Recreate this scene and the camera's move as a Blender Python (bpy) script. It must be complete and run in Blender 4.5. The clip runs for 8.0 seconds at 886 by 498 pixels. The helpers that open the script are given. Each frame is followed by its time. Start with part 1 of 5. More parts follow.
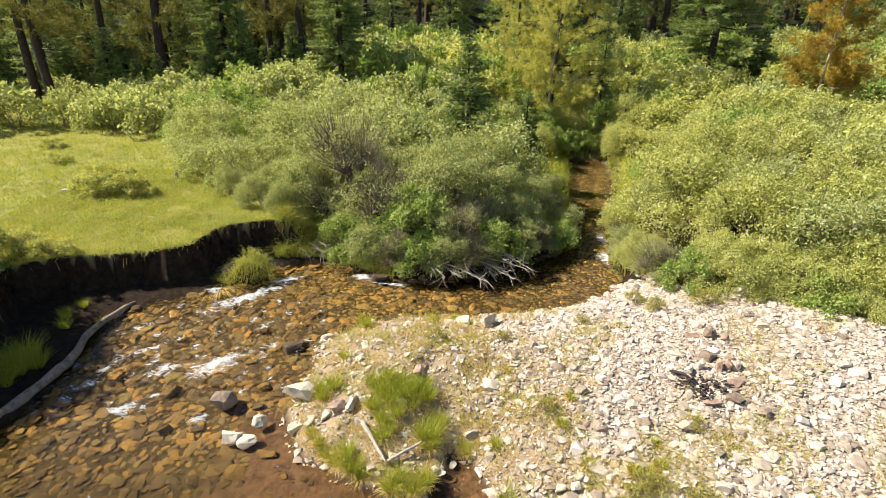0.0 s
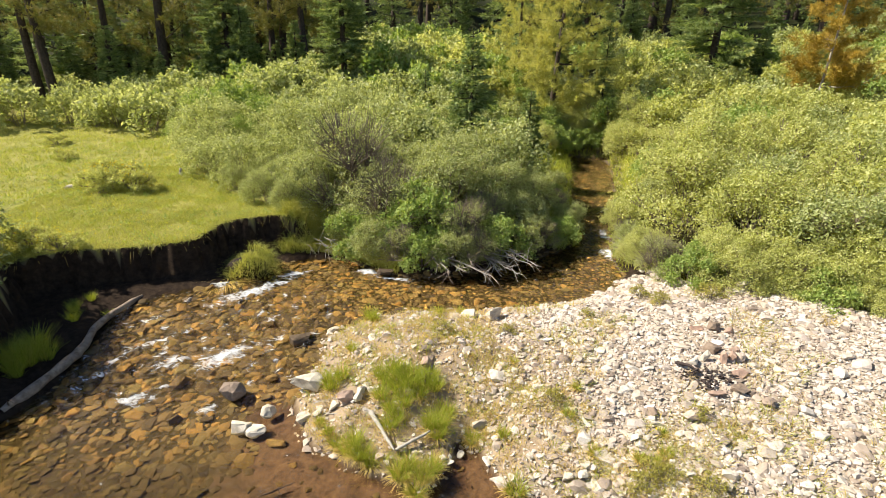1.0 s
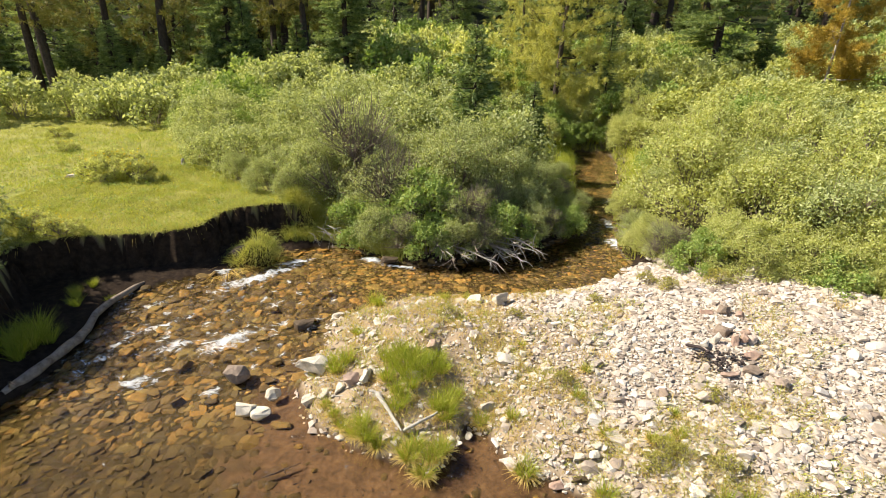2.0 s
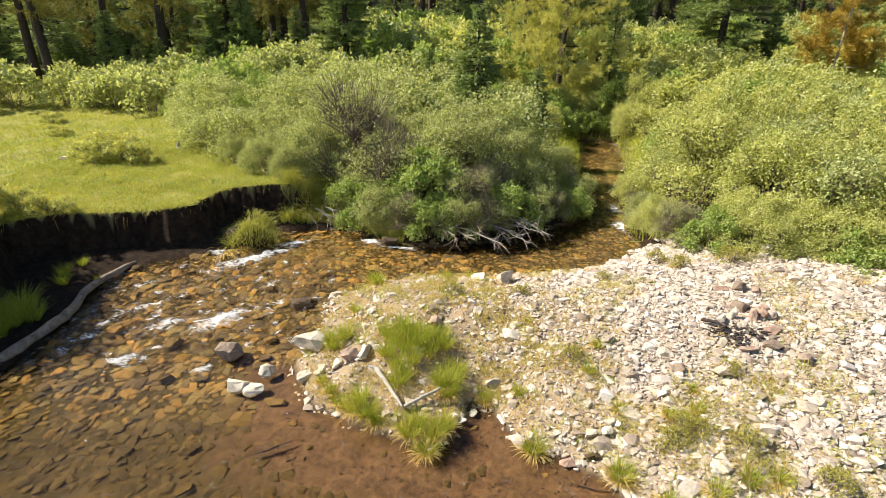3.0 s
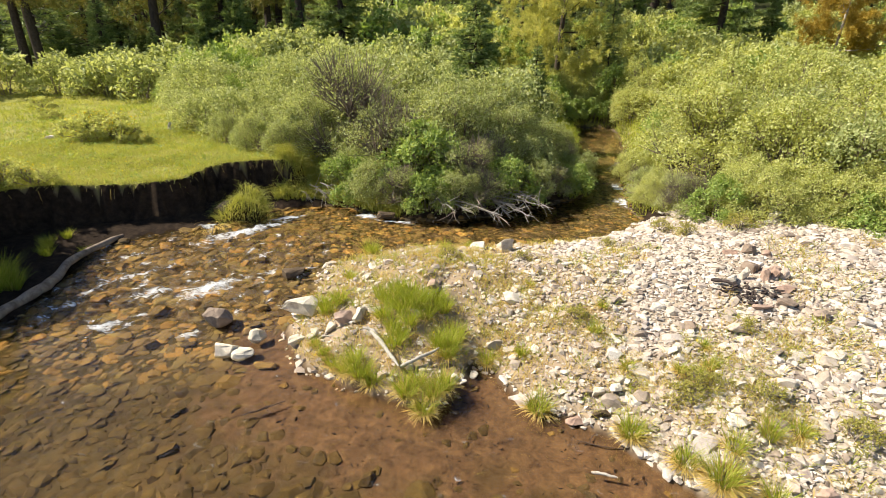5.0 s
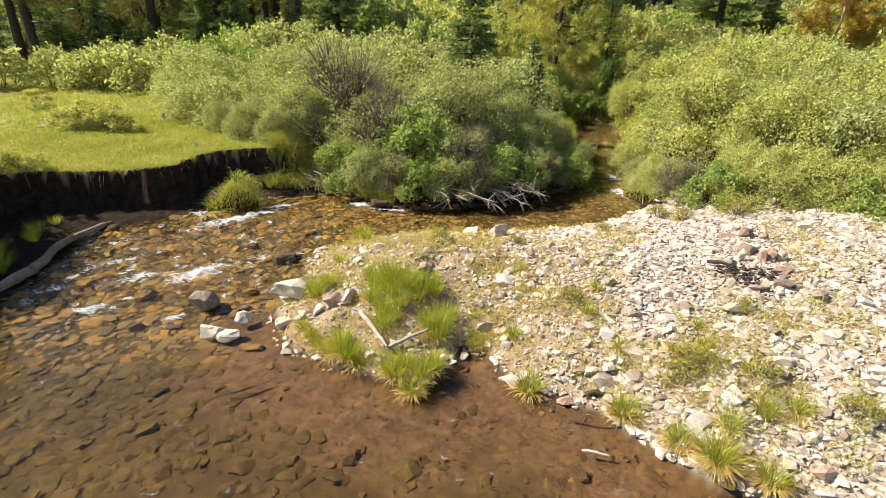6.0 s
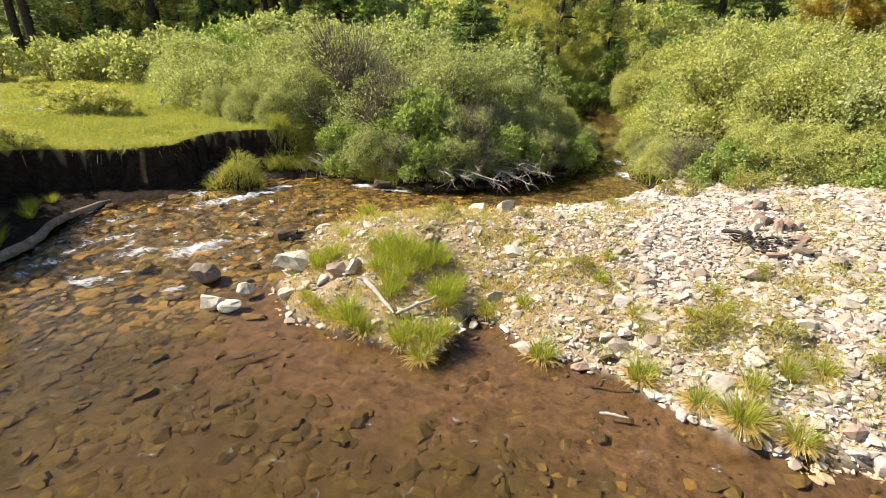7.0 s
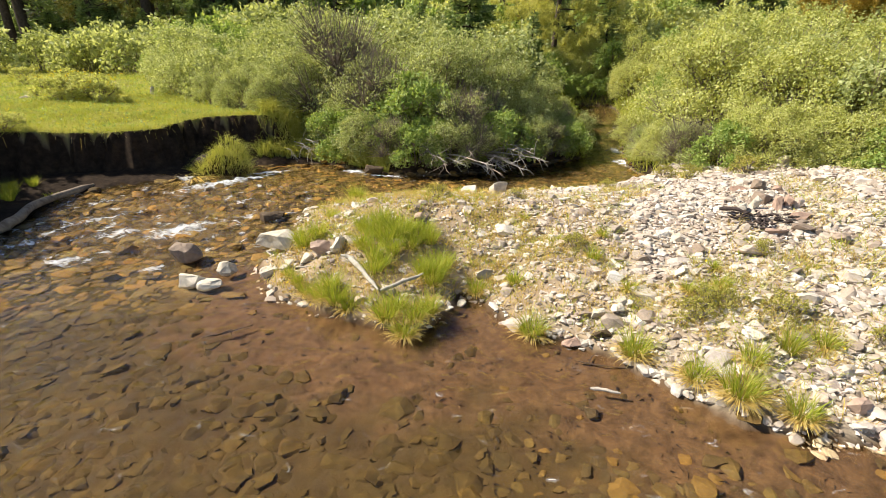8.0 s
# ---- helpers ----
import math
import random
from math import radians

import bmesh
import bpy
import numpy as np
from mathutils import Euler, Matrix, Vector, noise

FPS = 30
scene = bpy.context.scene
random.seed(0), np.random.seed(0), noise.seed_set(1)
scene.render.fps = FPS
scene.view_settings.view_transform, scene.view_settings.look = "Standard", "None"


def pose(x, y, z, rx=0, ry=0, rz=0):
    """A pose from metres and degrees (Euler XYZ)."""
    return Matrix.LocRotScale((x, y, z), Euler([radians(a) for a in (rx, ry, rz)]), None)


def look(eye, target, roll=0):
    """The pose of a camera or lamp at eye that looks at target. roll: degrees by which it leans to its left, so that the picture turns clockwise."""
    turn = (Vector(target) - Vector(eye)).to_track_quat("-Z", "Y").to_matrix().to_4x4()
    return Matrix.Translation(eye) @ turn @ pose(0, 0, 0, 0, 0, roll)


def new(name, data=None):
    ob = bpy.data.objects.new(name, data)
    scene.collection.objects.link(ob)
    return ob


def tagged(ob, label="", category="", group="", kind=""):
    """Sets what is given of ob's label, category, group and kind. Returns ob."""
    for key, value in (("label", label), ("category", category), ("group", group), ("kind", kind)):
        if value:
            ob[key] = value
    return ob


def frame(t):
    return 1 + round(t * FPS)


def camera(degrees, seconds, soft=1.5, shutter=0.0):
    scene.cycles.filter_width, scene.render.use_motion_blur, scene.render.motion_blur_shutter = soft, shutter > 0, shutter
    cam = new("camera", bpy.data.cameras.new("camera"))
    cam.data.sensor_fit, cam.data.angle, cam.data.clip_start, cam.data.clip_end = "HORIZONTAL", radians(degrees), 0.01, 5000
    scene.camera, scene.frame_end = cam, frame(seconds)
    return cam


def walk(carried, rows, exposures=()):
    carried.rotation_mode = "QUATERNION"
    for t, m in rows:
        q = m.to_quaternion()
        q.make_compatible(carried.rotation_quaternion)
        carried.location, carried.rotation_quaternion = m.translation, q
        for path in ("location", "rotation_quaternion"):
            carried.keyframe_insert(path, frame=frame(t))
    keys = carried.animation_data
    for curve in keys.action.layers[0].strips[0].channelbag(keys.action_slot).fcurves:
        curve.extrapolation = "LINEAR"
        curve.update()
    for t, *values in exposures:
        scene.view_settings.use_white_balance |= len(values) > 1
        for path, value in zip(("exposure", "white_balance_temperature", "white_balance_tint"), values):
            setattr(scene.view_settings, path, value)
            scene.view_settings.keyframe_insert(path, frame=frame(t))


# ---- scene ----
cam = camera(84.0, 8.0, soft=0.75)
METRES, EYE, TILT, LEAN, TURN = 2.4, 4.4, -22.5, 0.0, 0.0
PATH = [
    (0, (0.0, 0.0, 4.403), (-0.004, 1.862, 3.673), 1.2),
    (0.5, (-0.039, -0.044, 4.367), (-0.043, 1.818, 3.638), 1.2),
    (1, (-0.092, -0.093, 4.321), (-0.096, 1.77, 3.593), 1.3),
    (1.5, (-0.145, -0.127, 4.221), (-0.15, 1.736, 3.494), 1.3),
    (3, (-0.193, 0.056, 3.599), (-0.201, 1.919, 2.871), 1.3),
    (3.5, (-0.208, 0.128, 3.366), (-0.215, 1.992, 2.64), 1.2),
    (4, (-0.215, 0.146, 3.169), (-0.216, 2.01, 2.442), 1.2),
    (4.5, (-0.224, 0.121, 3.112), (-0.224, 1.985, 2.385), 1.1),
    (6, (-0.079, 0.15, 2.81), (-0.078, 2.014, 2.084), 1.1),
    (6.5, (-0.132, 0.151, 2.638), (-0.131, 2.015, 1.915), 1.1),
    (7, (-0.165, 0.17, 2.433), (-0.16, 2.035, 1.709), 1.1),
    (7.5, (-0.137, 0.222, 2.276), (-0.129, 2.087, 1.553), 1.1),
    (8, (-0.045, 0.256, 2.156), (-0.037, 2.12, 1.431), 1.1),
]
walk(cam, [(t, look(eye, target, roll)) for t, eye, target, roll in PATH])

# ---- light ----
SUN_AZ, SUN_EL = radians(-81), radians(46)  # azimuth from +y towards +x
to_sun = Vector((math.sin(SUN_AZ) * math.cos(SUN_EL), math.cos(SUN_AZ) * math.cos(SUN_EL), math.sin(SUN_EL)))
world = bpy.data.worlds.new("sky")
scene.world = world
world.use_nodes = True
wn, wl_ = world.node_tree.nodes, world.node_tree.links
sky = wn.new("ShaderNodeTexSky")
sky.sky_type, sky.sun_disc = "NISHITA", False
sky.sun_elevation, sky.sun_rotation = SUN_EL, SUN_AZ
sky.altitude = 1400.0
wn["Background"].inputs["Strength"].default_value = 0.07
wl_.new(sky.outputs[0], wn["Background"].inputs["Color"])
sun = new("sun", bpy.data.lights.new("sun", "SUN"))
sun.data.energy, sun.data.angle, sun.data.color = 5.0, radians(0.53), (1.0, 0.91, 0.765)
sun.matrix_world = look(to_sun * 80, (0, 0, 0))
scene.view_settings.exposure = 0.90

# ---- materials ----
RNG = np.random.default_rng(7)


def nodes_of(name):
    m = bpy.data.materials.new(name)
    m.use_nodes = True
    nt = m.node_tree
    return m, nt, nt.nodes["Principled BSDF"], nt.nodes["Material Output"]


def add(nt, kind, **values):
    n = nt.nodes.new(kind)
    for key, value in values.items():
        if key in n.inputs:
            n.inputs[key].default_value = value
    return n


def ramp(nt, source, stops):
    r = nt.nodes.new("ShaderNodeValToRGB")
    while len(r.color_ramp.elements) < len(stops):
        r.color_ramp.elements.new(0.5)
    for e, (at, c) in zip(r.color_ramp.elements, stops):
        e.position, e.color = at, (*c, 1.0)
    nt.links.new(source, r.inputs[0])
    return r.outputs[0]


def noise_of(nt, scale, detail=5.0, rough=0.6, distort=0.0, coord="Object"):
    tc = nt.nodes.new("ShaderNodeTexCoord")
    n = add(nt, "ShaderNodeTexNoise", Scale=scale, Detail=detail, Roughness=rough, Distortion=distort)
    nt.links.new(tc.outputs[coord], n.inputs["Vector"])
    return n.outputs["Fac"]


def mixed(nt, fac, a, b, blend="MIX"):
    m = nt.nodes.new("ShaderNodeMix")
    m.data_type, m.blend_type = "RGBA", blend
    for sock, value in ((m.inputs["Factor"], fac), (m.inputs["A"], a), (m.inputs["B"], b)):
        if isinstance(value, (int, float)):
            sock.default_value = value
        elif isinstance(value, tuple):
            sock.default_value = (*value, 1.0)
        else:
            nt.links.new(value, sock)
    return m.outputs["Result"]


def math_of(nt, op, a, b=0.0, clamp=False):
    m = nt.nodes.new("ShaderNodeMath")
    m.operation, m.use_clamp = op, clamp
    for sock, value in ((m.inputs[0], a), (m.inputs[1], b)):
        if isinstance(value, (int, float)):
            sock.default_value = value
        else:
            nt.links.new(value, sock)
    return m.outputs[0]


def bump(nt, bsdf, height, strength, distance):
    b = add(nt, "ShaderNodeBump", Strength=strength, Distance=distance)
    nt.links.new(height, b.inputs["Height"])
    nt.links.new(b.outputs[0], bsdf.inputs["Normal"])


def random_of(nt, source):
    """A random number for each object, or for each island of one joined mesh."""
    if source == "object":
        return nt.nodes.new("ShaderNodeObjectInfo").outputs["Random"]
    return nt.nodes.new("ShaderNodeNewGeometry").outputs["Random Per Island"]


def leaf_material(name, stops, light=0.42, rough=0.5, patchy=0.45):
    """Leaf: a colour of its own for each leaf, shine on top, light let through."""
    m, nt, p, out = nodes_of(name)
    big = noise_of(nt, 0.9, 2.0, coord="Object")
    pick = math_of(nt, "ADD", math_of(nt, "MULTIPLY", random_of(nt, "island"), 1.1 - patchy), math_of(nt, "MULTIPLY", big, patchy))
    colour = ramp(nt, pick, stops)
    nt.links.new(colour, p.inputs["Base Color"])
    p.inputs["Roughness"].default_value = rough
    p.inputs["Specular IOR Level"].default_value = 0.5 if rough < 0.5 else 0.25
    t = nt.nodes.new("ShaderNodeBsdfTranslucent")
    nt.links.new(mixed(nt, 1.0, colour, (1.2, 1.12, 0.6), "MULTIPLY"), t.inputs["Color"])
    mix = nt.nodes.new("ShaderNodeMixShader")
    mix.inputs[0].default_value = light
    nt.links.new(p.outputs[0], mix.inputs[1])
    nt.links.new(t.outputs[0], mix.inputs[2])
    nt.links.new(mix.outputs[0], out.inputs["Surface"])
    return m


def bark_material(name, dark, pale, scale=18.0):
    m, nt, p, out = nodes_of(name)
    n = noise_of(nt, scale, 6.0, 0.65)
    big = noise_of(nt, scale / 8, 3.0)
    c = ramp(nt, n, [(0.3, dark), (0.7, pale)])
    nt.links.new(mixed(nt, math_of(nt, "MULTIPLY", big, 0.45), c, tuple(0.5 * v for v in dark), "MIX"), p.inputs["Base Color"])
    p.inputs["Roughness"].default_value = 0.85
    p.inputs["Specular IOR Level"].default_value = 0.2
    bump(nt, p, n, 0.6, 0.01)
    return m


def stone_material(name, source, stops, wet=False):
    """Worn river stone: each stone its own tone, mottled, with veins and fine pits."""
    m, nt, p, out = nodes_of(name)
    tone = ramp(nt, random_of(nt, source), stops)
    n = noise_of(nt, 14.0, 6.0, 0.65)
    fine = noise_of(nt, 70.0, 4.0, 0.7)
    c = mixed(nt, 1.0, tone, ramp(nt, n, [(0.3, (0.62, 0.60, 0.56)), (0.65, (1.05, 1.03, 1.0))]), "MULTIPLY")
    c = mixed(nt, math_of(nt, "MULTIPLY", fine, 0.25), c, (0.30, 0.25, 0.19))
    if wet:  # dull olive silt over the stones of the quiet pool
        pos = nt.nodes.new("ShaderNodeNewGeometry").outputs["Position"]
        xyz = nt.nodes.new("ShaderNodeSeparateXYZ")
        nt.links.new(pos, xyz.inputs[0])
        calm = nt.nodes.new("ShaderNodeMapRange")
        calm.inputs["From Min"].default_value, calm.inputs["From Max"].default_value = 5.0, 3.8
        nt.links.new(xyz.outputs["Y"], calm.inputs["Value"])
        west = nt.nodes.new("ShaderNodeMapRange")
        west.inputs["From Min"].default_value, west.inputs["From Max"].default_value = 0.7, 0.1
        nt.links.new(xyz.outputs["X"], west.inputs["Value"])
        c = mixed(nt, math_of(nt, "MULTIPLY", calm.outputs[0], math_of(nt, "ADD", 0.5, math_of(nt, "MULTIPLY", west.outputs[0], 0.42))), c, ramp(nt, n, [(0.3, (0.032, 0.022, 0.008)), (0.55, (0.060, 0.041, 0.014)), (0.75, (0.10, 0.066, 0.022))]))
    nt.links.new(c, p.inputs["Base Color"])
    p.inputs["Roughness"].default_value = 0.8
    p.inputs["Specular IOR Level"].default_value = 0.06 if wet else 0.35
    bump(nt, p, math_of(nt, "ADD", n, math_of(nt, "MULTIPLY", fine, 0.5)), 0.5, 0.012)
    return m


PALE = [(0.0, (0.22, 0.175, 0.145)), (0.10, (0.38, 0.31, 0.255)), (0.30, (0.56, 0.50, 0.425)), (0.50, (0.67, 0.625, 0.555)), (0.68, (0.61, 0.485, 0.41)), (0.84, (0.79, 0.76, 0.715)), (1.0, (0.38, 0.32, 0.285))]
AMBER = [(0.0, (0.045, 0.029, 0.011)), (0.25, (0.095, 0.060, 0.018)), (0.5, (0.15, 0.10, 0.027)), (0.72, (0.28, 0.155, 0.028)), (0.86, (0.19, 0.145, 0.045)), (1.0, (0.06, 0.042, 0.018))]
stone_dry = stone_material("dry_river_stone", "object", PALE)
stone_dry_many = stone_material("dry_river_gravel", "island", PALE)
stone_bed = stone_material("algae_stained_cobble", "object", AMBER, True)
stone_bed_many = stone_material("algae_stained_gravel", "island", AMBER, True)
stone_white = stone_material("pale_limestone", "object", [(0.0, (0.66, 0.60, 0.49)), (1.0, (0.76, 0.70, 0.59))])
stone_rust = stone_material("red_brown_stone", "object", [(0.0, (0.40, 0.26, 0.20)), (1.0, (0.52, 0.39, 0.32))])
stone_brown = stone_material("grey_brown_stone", "object", [(0.0, (0.25, 0.185, 0.14)), (1.0, (0.33, 0.26, 0.21))])
stone_dark = stone_material("dark_wet_stone", "object", [(0.0, (0.06, 0.042, 0.028)), (1.0, (0.11, 0.08, 0.055))], True)
willow_grey = leaf_material("grey_green_willow_leaf", [(0.15, (0.21, 0.25, 0.08)), (0.5, (0.40, 0.45, 0.18)), (0.85, (0.60, 0.63, 0.35))], 0.45, 0.55)
willow_gold = leaf_material("yellow_green_willow_leaf", [(0.15, (0.28, 0.32, 0.08)), (0.5, (0.50, 0.53, 0.18)), (0.88, (0.70, 0.71, 0.34))], 0.47, 0.6)
leaf_bright = leaf_material("bright_green_leaf", [(0.15, (0.18, 0.27, 0.06)), (0.5, (0.29, 0.39, 0.10)), (0.85, (0.43, 0.50, 0.17))])
herb_leaf = leaf_material("herb_leaf", [(0.15, (0.24, 0.25, 0.045)), (0.5, (0.38, 0.37, 0.08)), (0.88, (0.52, 0.46, 0.15))])
grass_green = leaf_material("grass_blade", [(0.1, (0.23, 0.28, 0.055)), (0.45, (0.39, 0.42, 0.095)), (0.75, (0.52, 0.50, 0.15)), (1.0, (0.60, 0.53, 0.22))], 0.4, 0.6, 0.62)
sedge_green = leaf_material("sedge_blade", [(0.1, (0.19, 0.26, 0.025)), (0.55, (0.37, 0.43, 0.05)), (0.98, (0.62, 0.56, 0.15))], 0.4, 0.6)
straw = leaf_material("dry_grass_blade", [(0.1, (0.42, 0.30, 0.09)), (0.6, (0.60, 0.46, 0.15)), (1.0, (0.70, 0.58, 0.26))], 0.35, 0.7)
spruce_needles = leaf_material("spruce_needles", [(0.15, (0.095, 0.15, 0.05)), (0.5, (0.22, 0.30, 0.105)), (0.9, (0.42, 0.48, 0.20))], 0.36)
pine_needles = leaf_material("pine_needles", [(0.15, (0.27, 0.30, 0.08)), (0.5, (0.47, 0.48, 0.14)), (0.9, (0.66, 0.62, 0.22))], 0.46)
# greener, darker pine needles with the forest's shade put into the colour
pine_shade = leaf_material("shaded_pine_needles", [(0.15, (0.09, 0.11, 0.028)), (0.5, (0.20, 0.205, 0.05)), (0.9, (0.36, 0.30, 0.08))], 0.3)
rust_needles = leaf_material("dying_pine_needles", [(0.15, (0.20, 0.155, 0.03)), (0.5, (0.40, 0.29, 0.045)), (0.9, (0.58, 0.41, 0.08))], 0.3)
petal = leaf_material("yellow_petal", [(0.1, (0.70, 0.52, 0.02)), (0.9, (0.85, 0.70, 0.05))], 0.3, 0.5)
bark_willow = bark_material("willow_bark", (0.17, 0.13, 0.10), (0.38, 0.31, 0.25), 30)
bark_grey = bark_material("dead_grey_wood", (0.30, 0.27, 0.22), (0.62, 0.57, 0.50), 25)
bark_log = bark_material("weathered_log", (0.12, 0.085, 0.06), (0.46, 0.38, 0.30), 9)
bark_pine = bark_material("pine_bark", (0.035, 0.026, 0.02), (0.12, 0.09, 0.07), 9)
bark_pale = bark_material("pale_bare_trunk", (0.30, 0.26, 0.22), (0.58, 0.53, 0.47), 9)
char = bark_material("charred_wood", (0.03, 0.022, 0.02), (0.12, 0.09, 0.08), 20)
earth_dark = bark_material("damp_bank_earth", (0.012, 0.008, 0.006), (0.035, 0.024, 0.016), 12)

# ---- mesh helpers ----
def mesh_from(name, verts, faces, mats, smooth=False, slot=None):
    me = bpy.data.meshes.new(name)
    verts, faces = np.asarray(verts, np.float32), np.asarray(faces, np.int32)
    k = faces.shape[1]
    me.vertices.add(len(verts))
    me.vertices.foreach_set("co", verts.ravel())
    me.loops.add(faces.size)
    me.loops.foreach_set("vertex_index", faces.ravel())
    me.polygons.add(len(faces))
    me.polygons.foreach_set("loop_start", np.arange(0, faces.size, k, dtype=np.int32))
    me.polygons.foreach_set("use_smooth", np.full(len(faces), smooth))
    for m in mats if isinstance(mats, (list, tuple)) else [mats]:
        me.materials.append(m)
    if slot is not None:
        me.polygons.foreach_set("material_index", np.asarray(slot, np.int32))
    me.update(calc_edges=True)
    return me


def part(name, me, parent, label=""):
    """Links a mesh as one part under a thing or a part."""
    ob = new(name, me)
    ob.parent = parent
    return tagged(ob, label)


def thing(name, label, category, group="", kind="", at=None):
    ob = new(name)
    ob.empty_display_size = 0.1
    if at is not None:
        ob.matrix_basis = at
    return tagged(ob, label, category, group, kind)


def tubes(paths, radii, sides=5):
    """One mesh of round tapered tubes: each path (k, 3), each radii (k,)."""
    vs, fs, n = [], [], 0
    ang = np.arange(sides) * 2 * np.pi / sides
    for p, r in zip(paths, radii):
        p = np.asarray(p, float)
        d = np.gradient(p, axis=0)
        d /= np.linalg.norm(d, axis=1)[:, None] + 1e-9
        ref = np.where(np.abs(d[:, 2:3]) > 0.9, [[1.0, 0, 0]], [[0, 0, 1.0]])
        u = np.cross(d, ref)
        u /= np.linalg.norm(u, axis=1)[:, None] + 1e-9
        w = np.cross(d, u)
        ring = p[:, None] + np.asarray(r)[:, None, None] * (np.cos(ang)[None, :, None] * u[:, None] + np.sin(ang)[None, :, None] * w[:, None])
        k = len(p)
        vs.append(ring.reshape(-1, 3))
        i = np.arange(k - 1)[:, None] * sides + np.arange(sides)[None]
        j = np.arange(k - 1)[:, None] * sides + (np.arange(sides)[None] + 1) % sides
        fs.append((np.stack([i, j, j + sides, i + sides], -1) + n).reshape(-1, 4))
        n += k * sides
    return np.concatenate(vs), np.concatenate(fs)


def unit(v):
    return v / (np.linalg.norm(v, axis=-1, keepdims=True) + 1e-9)


def leaves(at, way, length, width, rng, droop=0.0):
    """Pointed leaves (two triangles folded along the rib): base, side, tip, side."""
    way = unit(way + np.array([0, 0, -droop]))
    side = unit(np.cross(way, unit(rng.normal(size=way.shape))))
    up = np.cross(side, way)
    L, W = np.broadcast_to(length, len(at))[:, None], np.broadcast_to(width, len(at))[:, None]
    mid = at + way * L * 0.45 + up * W * 0.25
    v = np.stack([at, mid - side * W * 0.5, at + way * L, mid + side * W * 0.5], 1)
    return v.reshape(-1, 3), np.arange(4 * len(at)).reshape(-1, 4)


def blades(at, way, length, width, bend, rng):
    """Grass blades: two-segment bent strips that end in a point."""
    side = unit(np.cross(way, np.array([0, 0, 1.0])) + 0.3 * rng.normal(size=way.shape))
    lean = unit(way * np.array([1, 1, 0]))
    L, W, B = (np.broadcast_to(q, len(at))[:, None] for q in (length, width, bend))
    mid = at + way * L * 0.55
    tip = mid + unit(way + lean * B - np.array([0, 0, 1]) * B * 0.6) * L * 0.45
    v = np.stack([at - side * W / 2, at + side * W / 2, mid + side * W * 0.35, mid - side * W * 0.35, tip], 1)
    n = np.arange(len(at))[:, None] * 5
    f = np.concatenate([n + [[0, 1, 2]], n + [[0, 2, 3]], n + [[3, 2, 4]]])
    return v.reshape(-1, 3), f


# ---- the lie of the land ----
def polygon_distance(x, y, poly):
    """Signed distance to a closed outline: negative inside."""
    p = np.asarray(poly, float)
    q = np.roll(p, -1, axis=0)
    best, inside = np.full(np.shape(x), 1e9), np.zeros(np.shape(x), bool)
    for (ax, ay), (bx, by) in zip(p, q):
        dx, dy = bx - ax, by - ay
        s = np.clip(((x - ax) * dx + (y - ay) * dy) / (dx * dx + dy * dy), 0, 1)
        best = np.minimum(best, np.hypot(x - ax - s * dx, y - ay - s * dy))
        cross = (ay > y) != (by > y)
        inside ^= cross & (x < (bx - ax) * (y - ay) / (by - ay + 1e-12) + ax)
    return np.where(inside, -best, best)


def step(a, b, v):
    s = np.clip((v - a) / (b - a), 0, 1)
    return s * s * (3 - 2 * s)


def wavy(x, y, size, seed=0):
    """Cheap smooth unevenness, about -1 to 1."""
    r = np.random.default_rng(seed)
    out = 0
    for k in range(5):
        a, f, ph = r.uniform(0, 6.28), r.uniform(0.6, 1.7) / size * 6.28, r.uniform(0, 6.28, 2)
        out = out + np.sin(f * (x * np.cos(a) + y * np.sin(a)) + ph[0] + 0.8 * np.sin(f * 0.6 * (y * np.cos(a) - x * np.sin(a)) + ph[1]))
    return out / 3


def ripples(x, y, size, seed=0):
    """Crossing wavelets from all sides, about -1 to 1."""
    r = np.random.default_rng(seed)
    out = 0
    for k in range(9):
        a, f = k * 0.698 / 2 + r.uniform(-0.15, 0.15), r.uniform(0.75, 1.3) / size * 6.28
        warp = 0.5 * np.sin(f * 0.31 * (y * np.cos(a) - x * np.sin(a)) + r.uniform(0, 6.28))
        out = out + np.sin(f * (x * np.cos(a) + y * np.sin(a)) + r.uniform(0, 6.28) + warp)
    return out / 4


WATER = [(-1.71, 4.53), (-1.15, 4.15), (-0.66, 3.95), (-0.27, 3.8), (-0.09, 4.05), (0.1, 4.4), (0.24, 4.55), (0.43, 4.26), (0.63, 3.9), (1.02, 3.71), (1.39, 3.44),
         (1.62, 3.08), (1.78, 2.85), (2.29, 2.68), (2.62, 2.57), (5, 1.6), (9, 0.4), (30, -3), (30, -9), (-30, -14), (-14, -4), (-8.2, 1.2), (-6.0, 3.8),
         (-5.45, 4.94), (-5.45, 5.6), (-5.6, 6.63), (-5.78, 7.3), (-5.45, 7.70), (-5.06, 8.0), (-4.72, 8.2), (-4.4, 8.32), (-4.1, 8.8), (-3.7, 9.45), (-2.99, 9.7), (-2.25, 9.75), (-1.69, 9.3), (-0.94, 8.85), (-0.05, 8.9),
         (0.76, 9.25), (1.46, 9.73), (2.21, 10.2), (3.0, 10.85), (3.35, 12.4), (3.85, 15.0), (4.65, 18.5), (5.05, 20.6), (6.6, 20.4), (6.25, 18.5),
         (5.25, 15.0), (4.05, 11.7), (3.65, 10.0), (3.65, 9.2), (3.14, 8.45), (2.2, 7.87)]
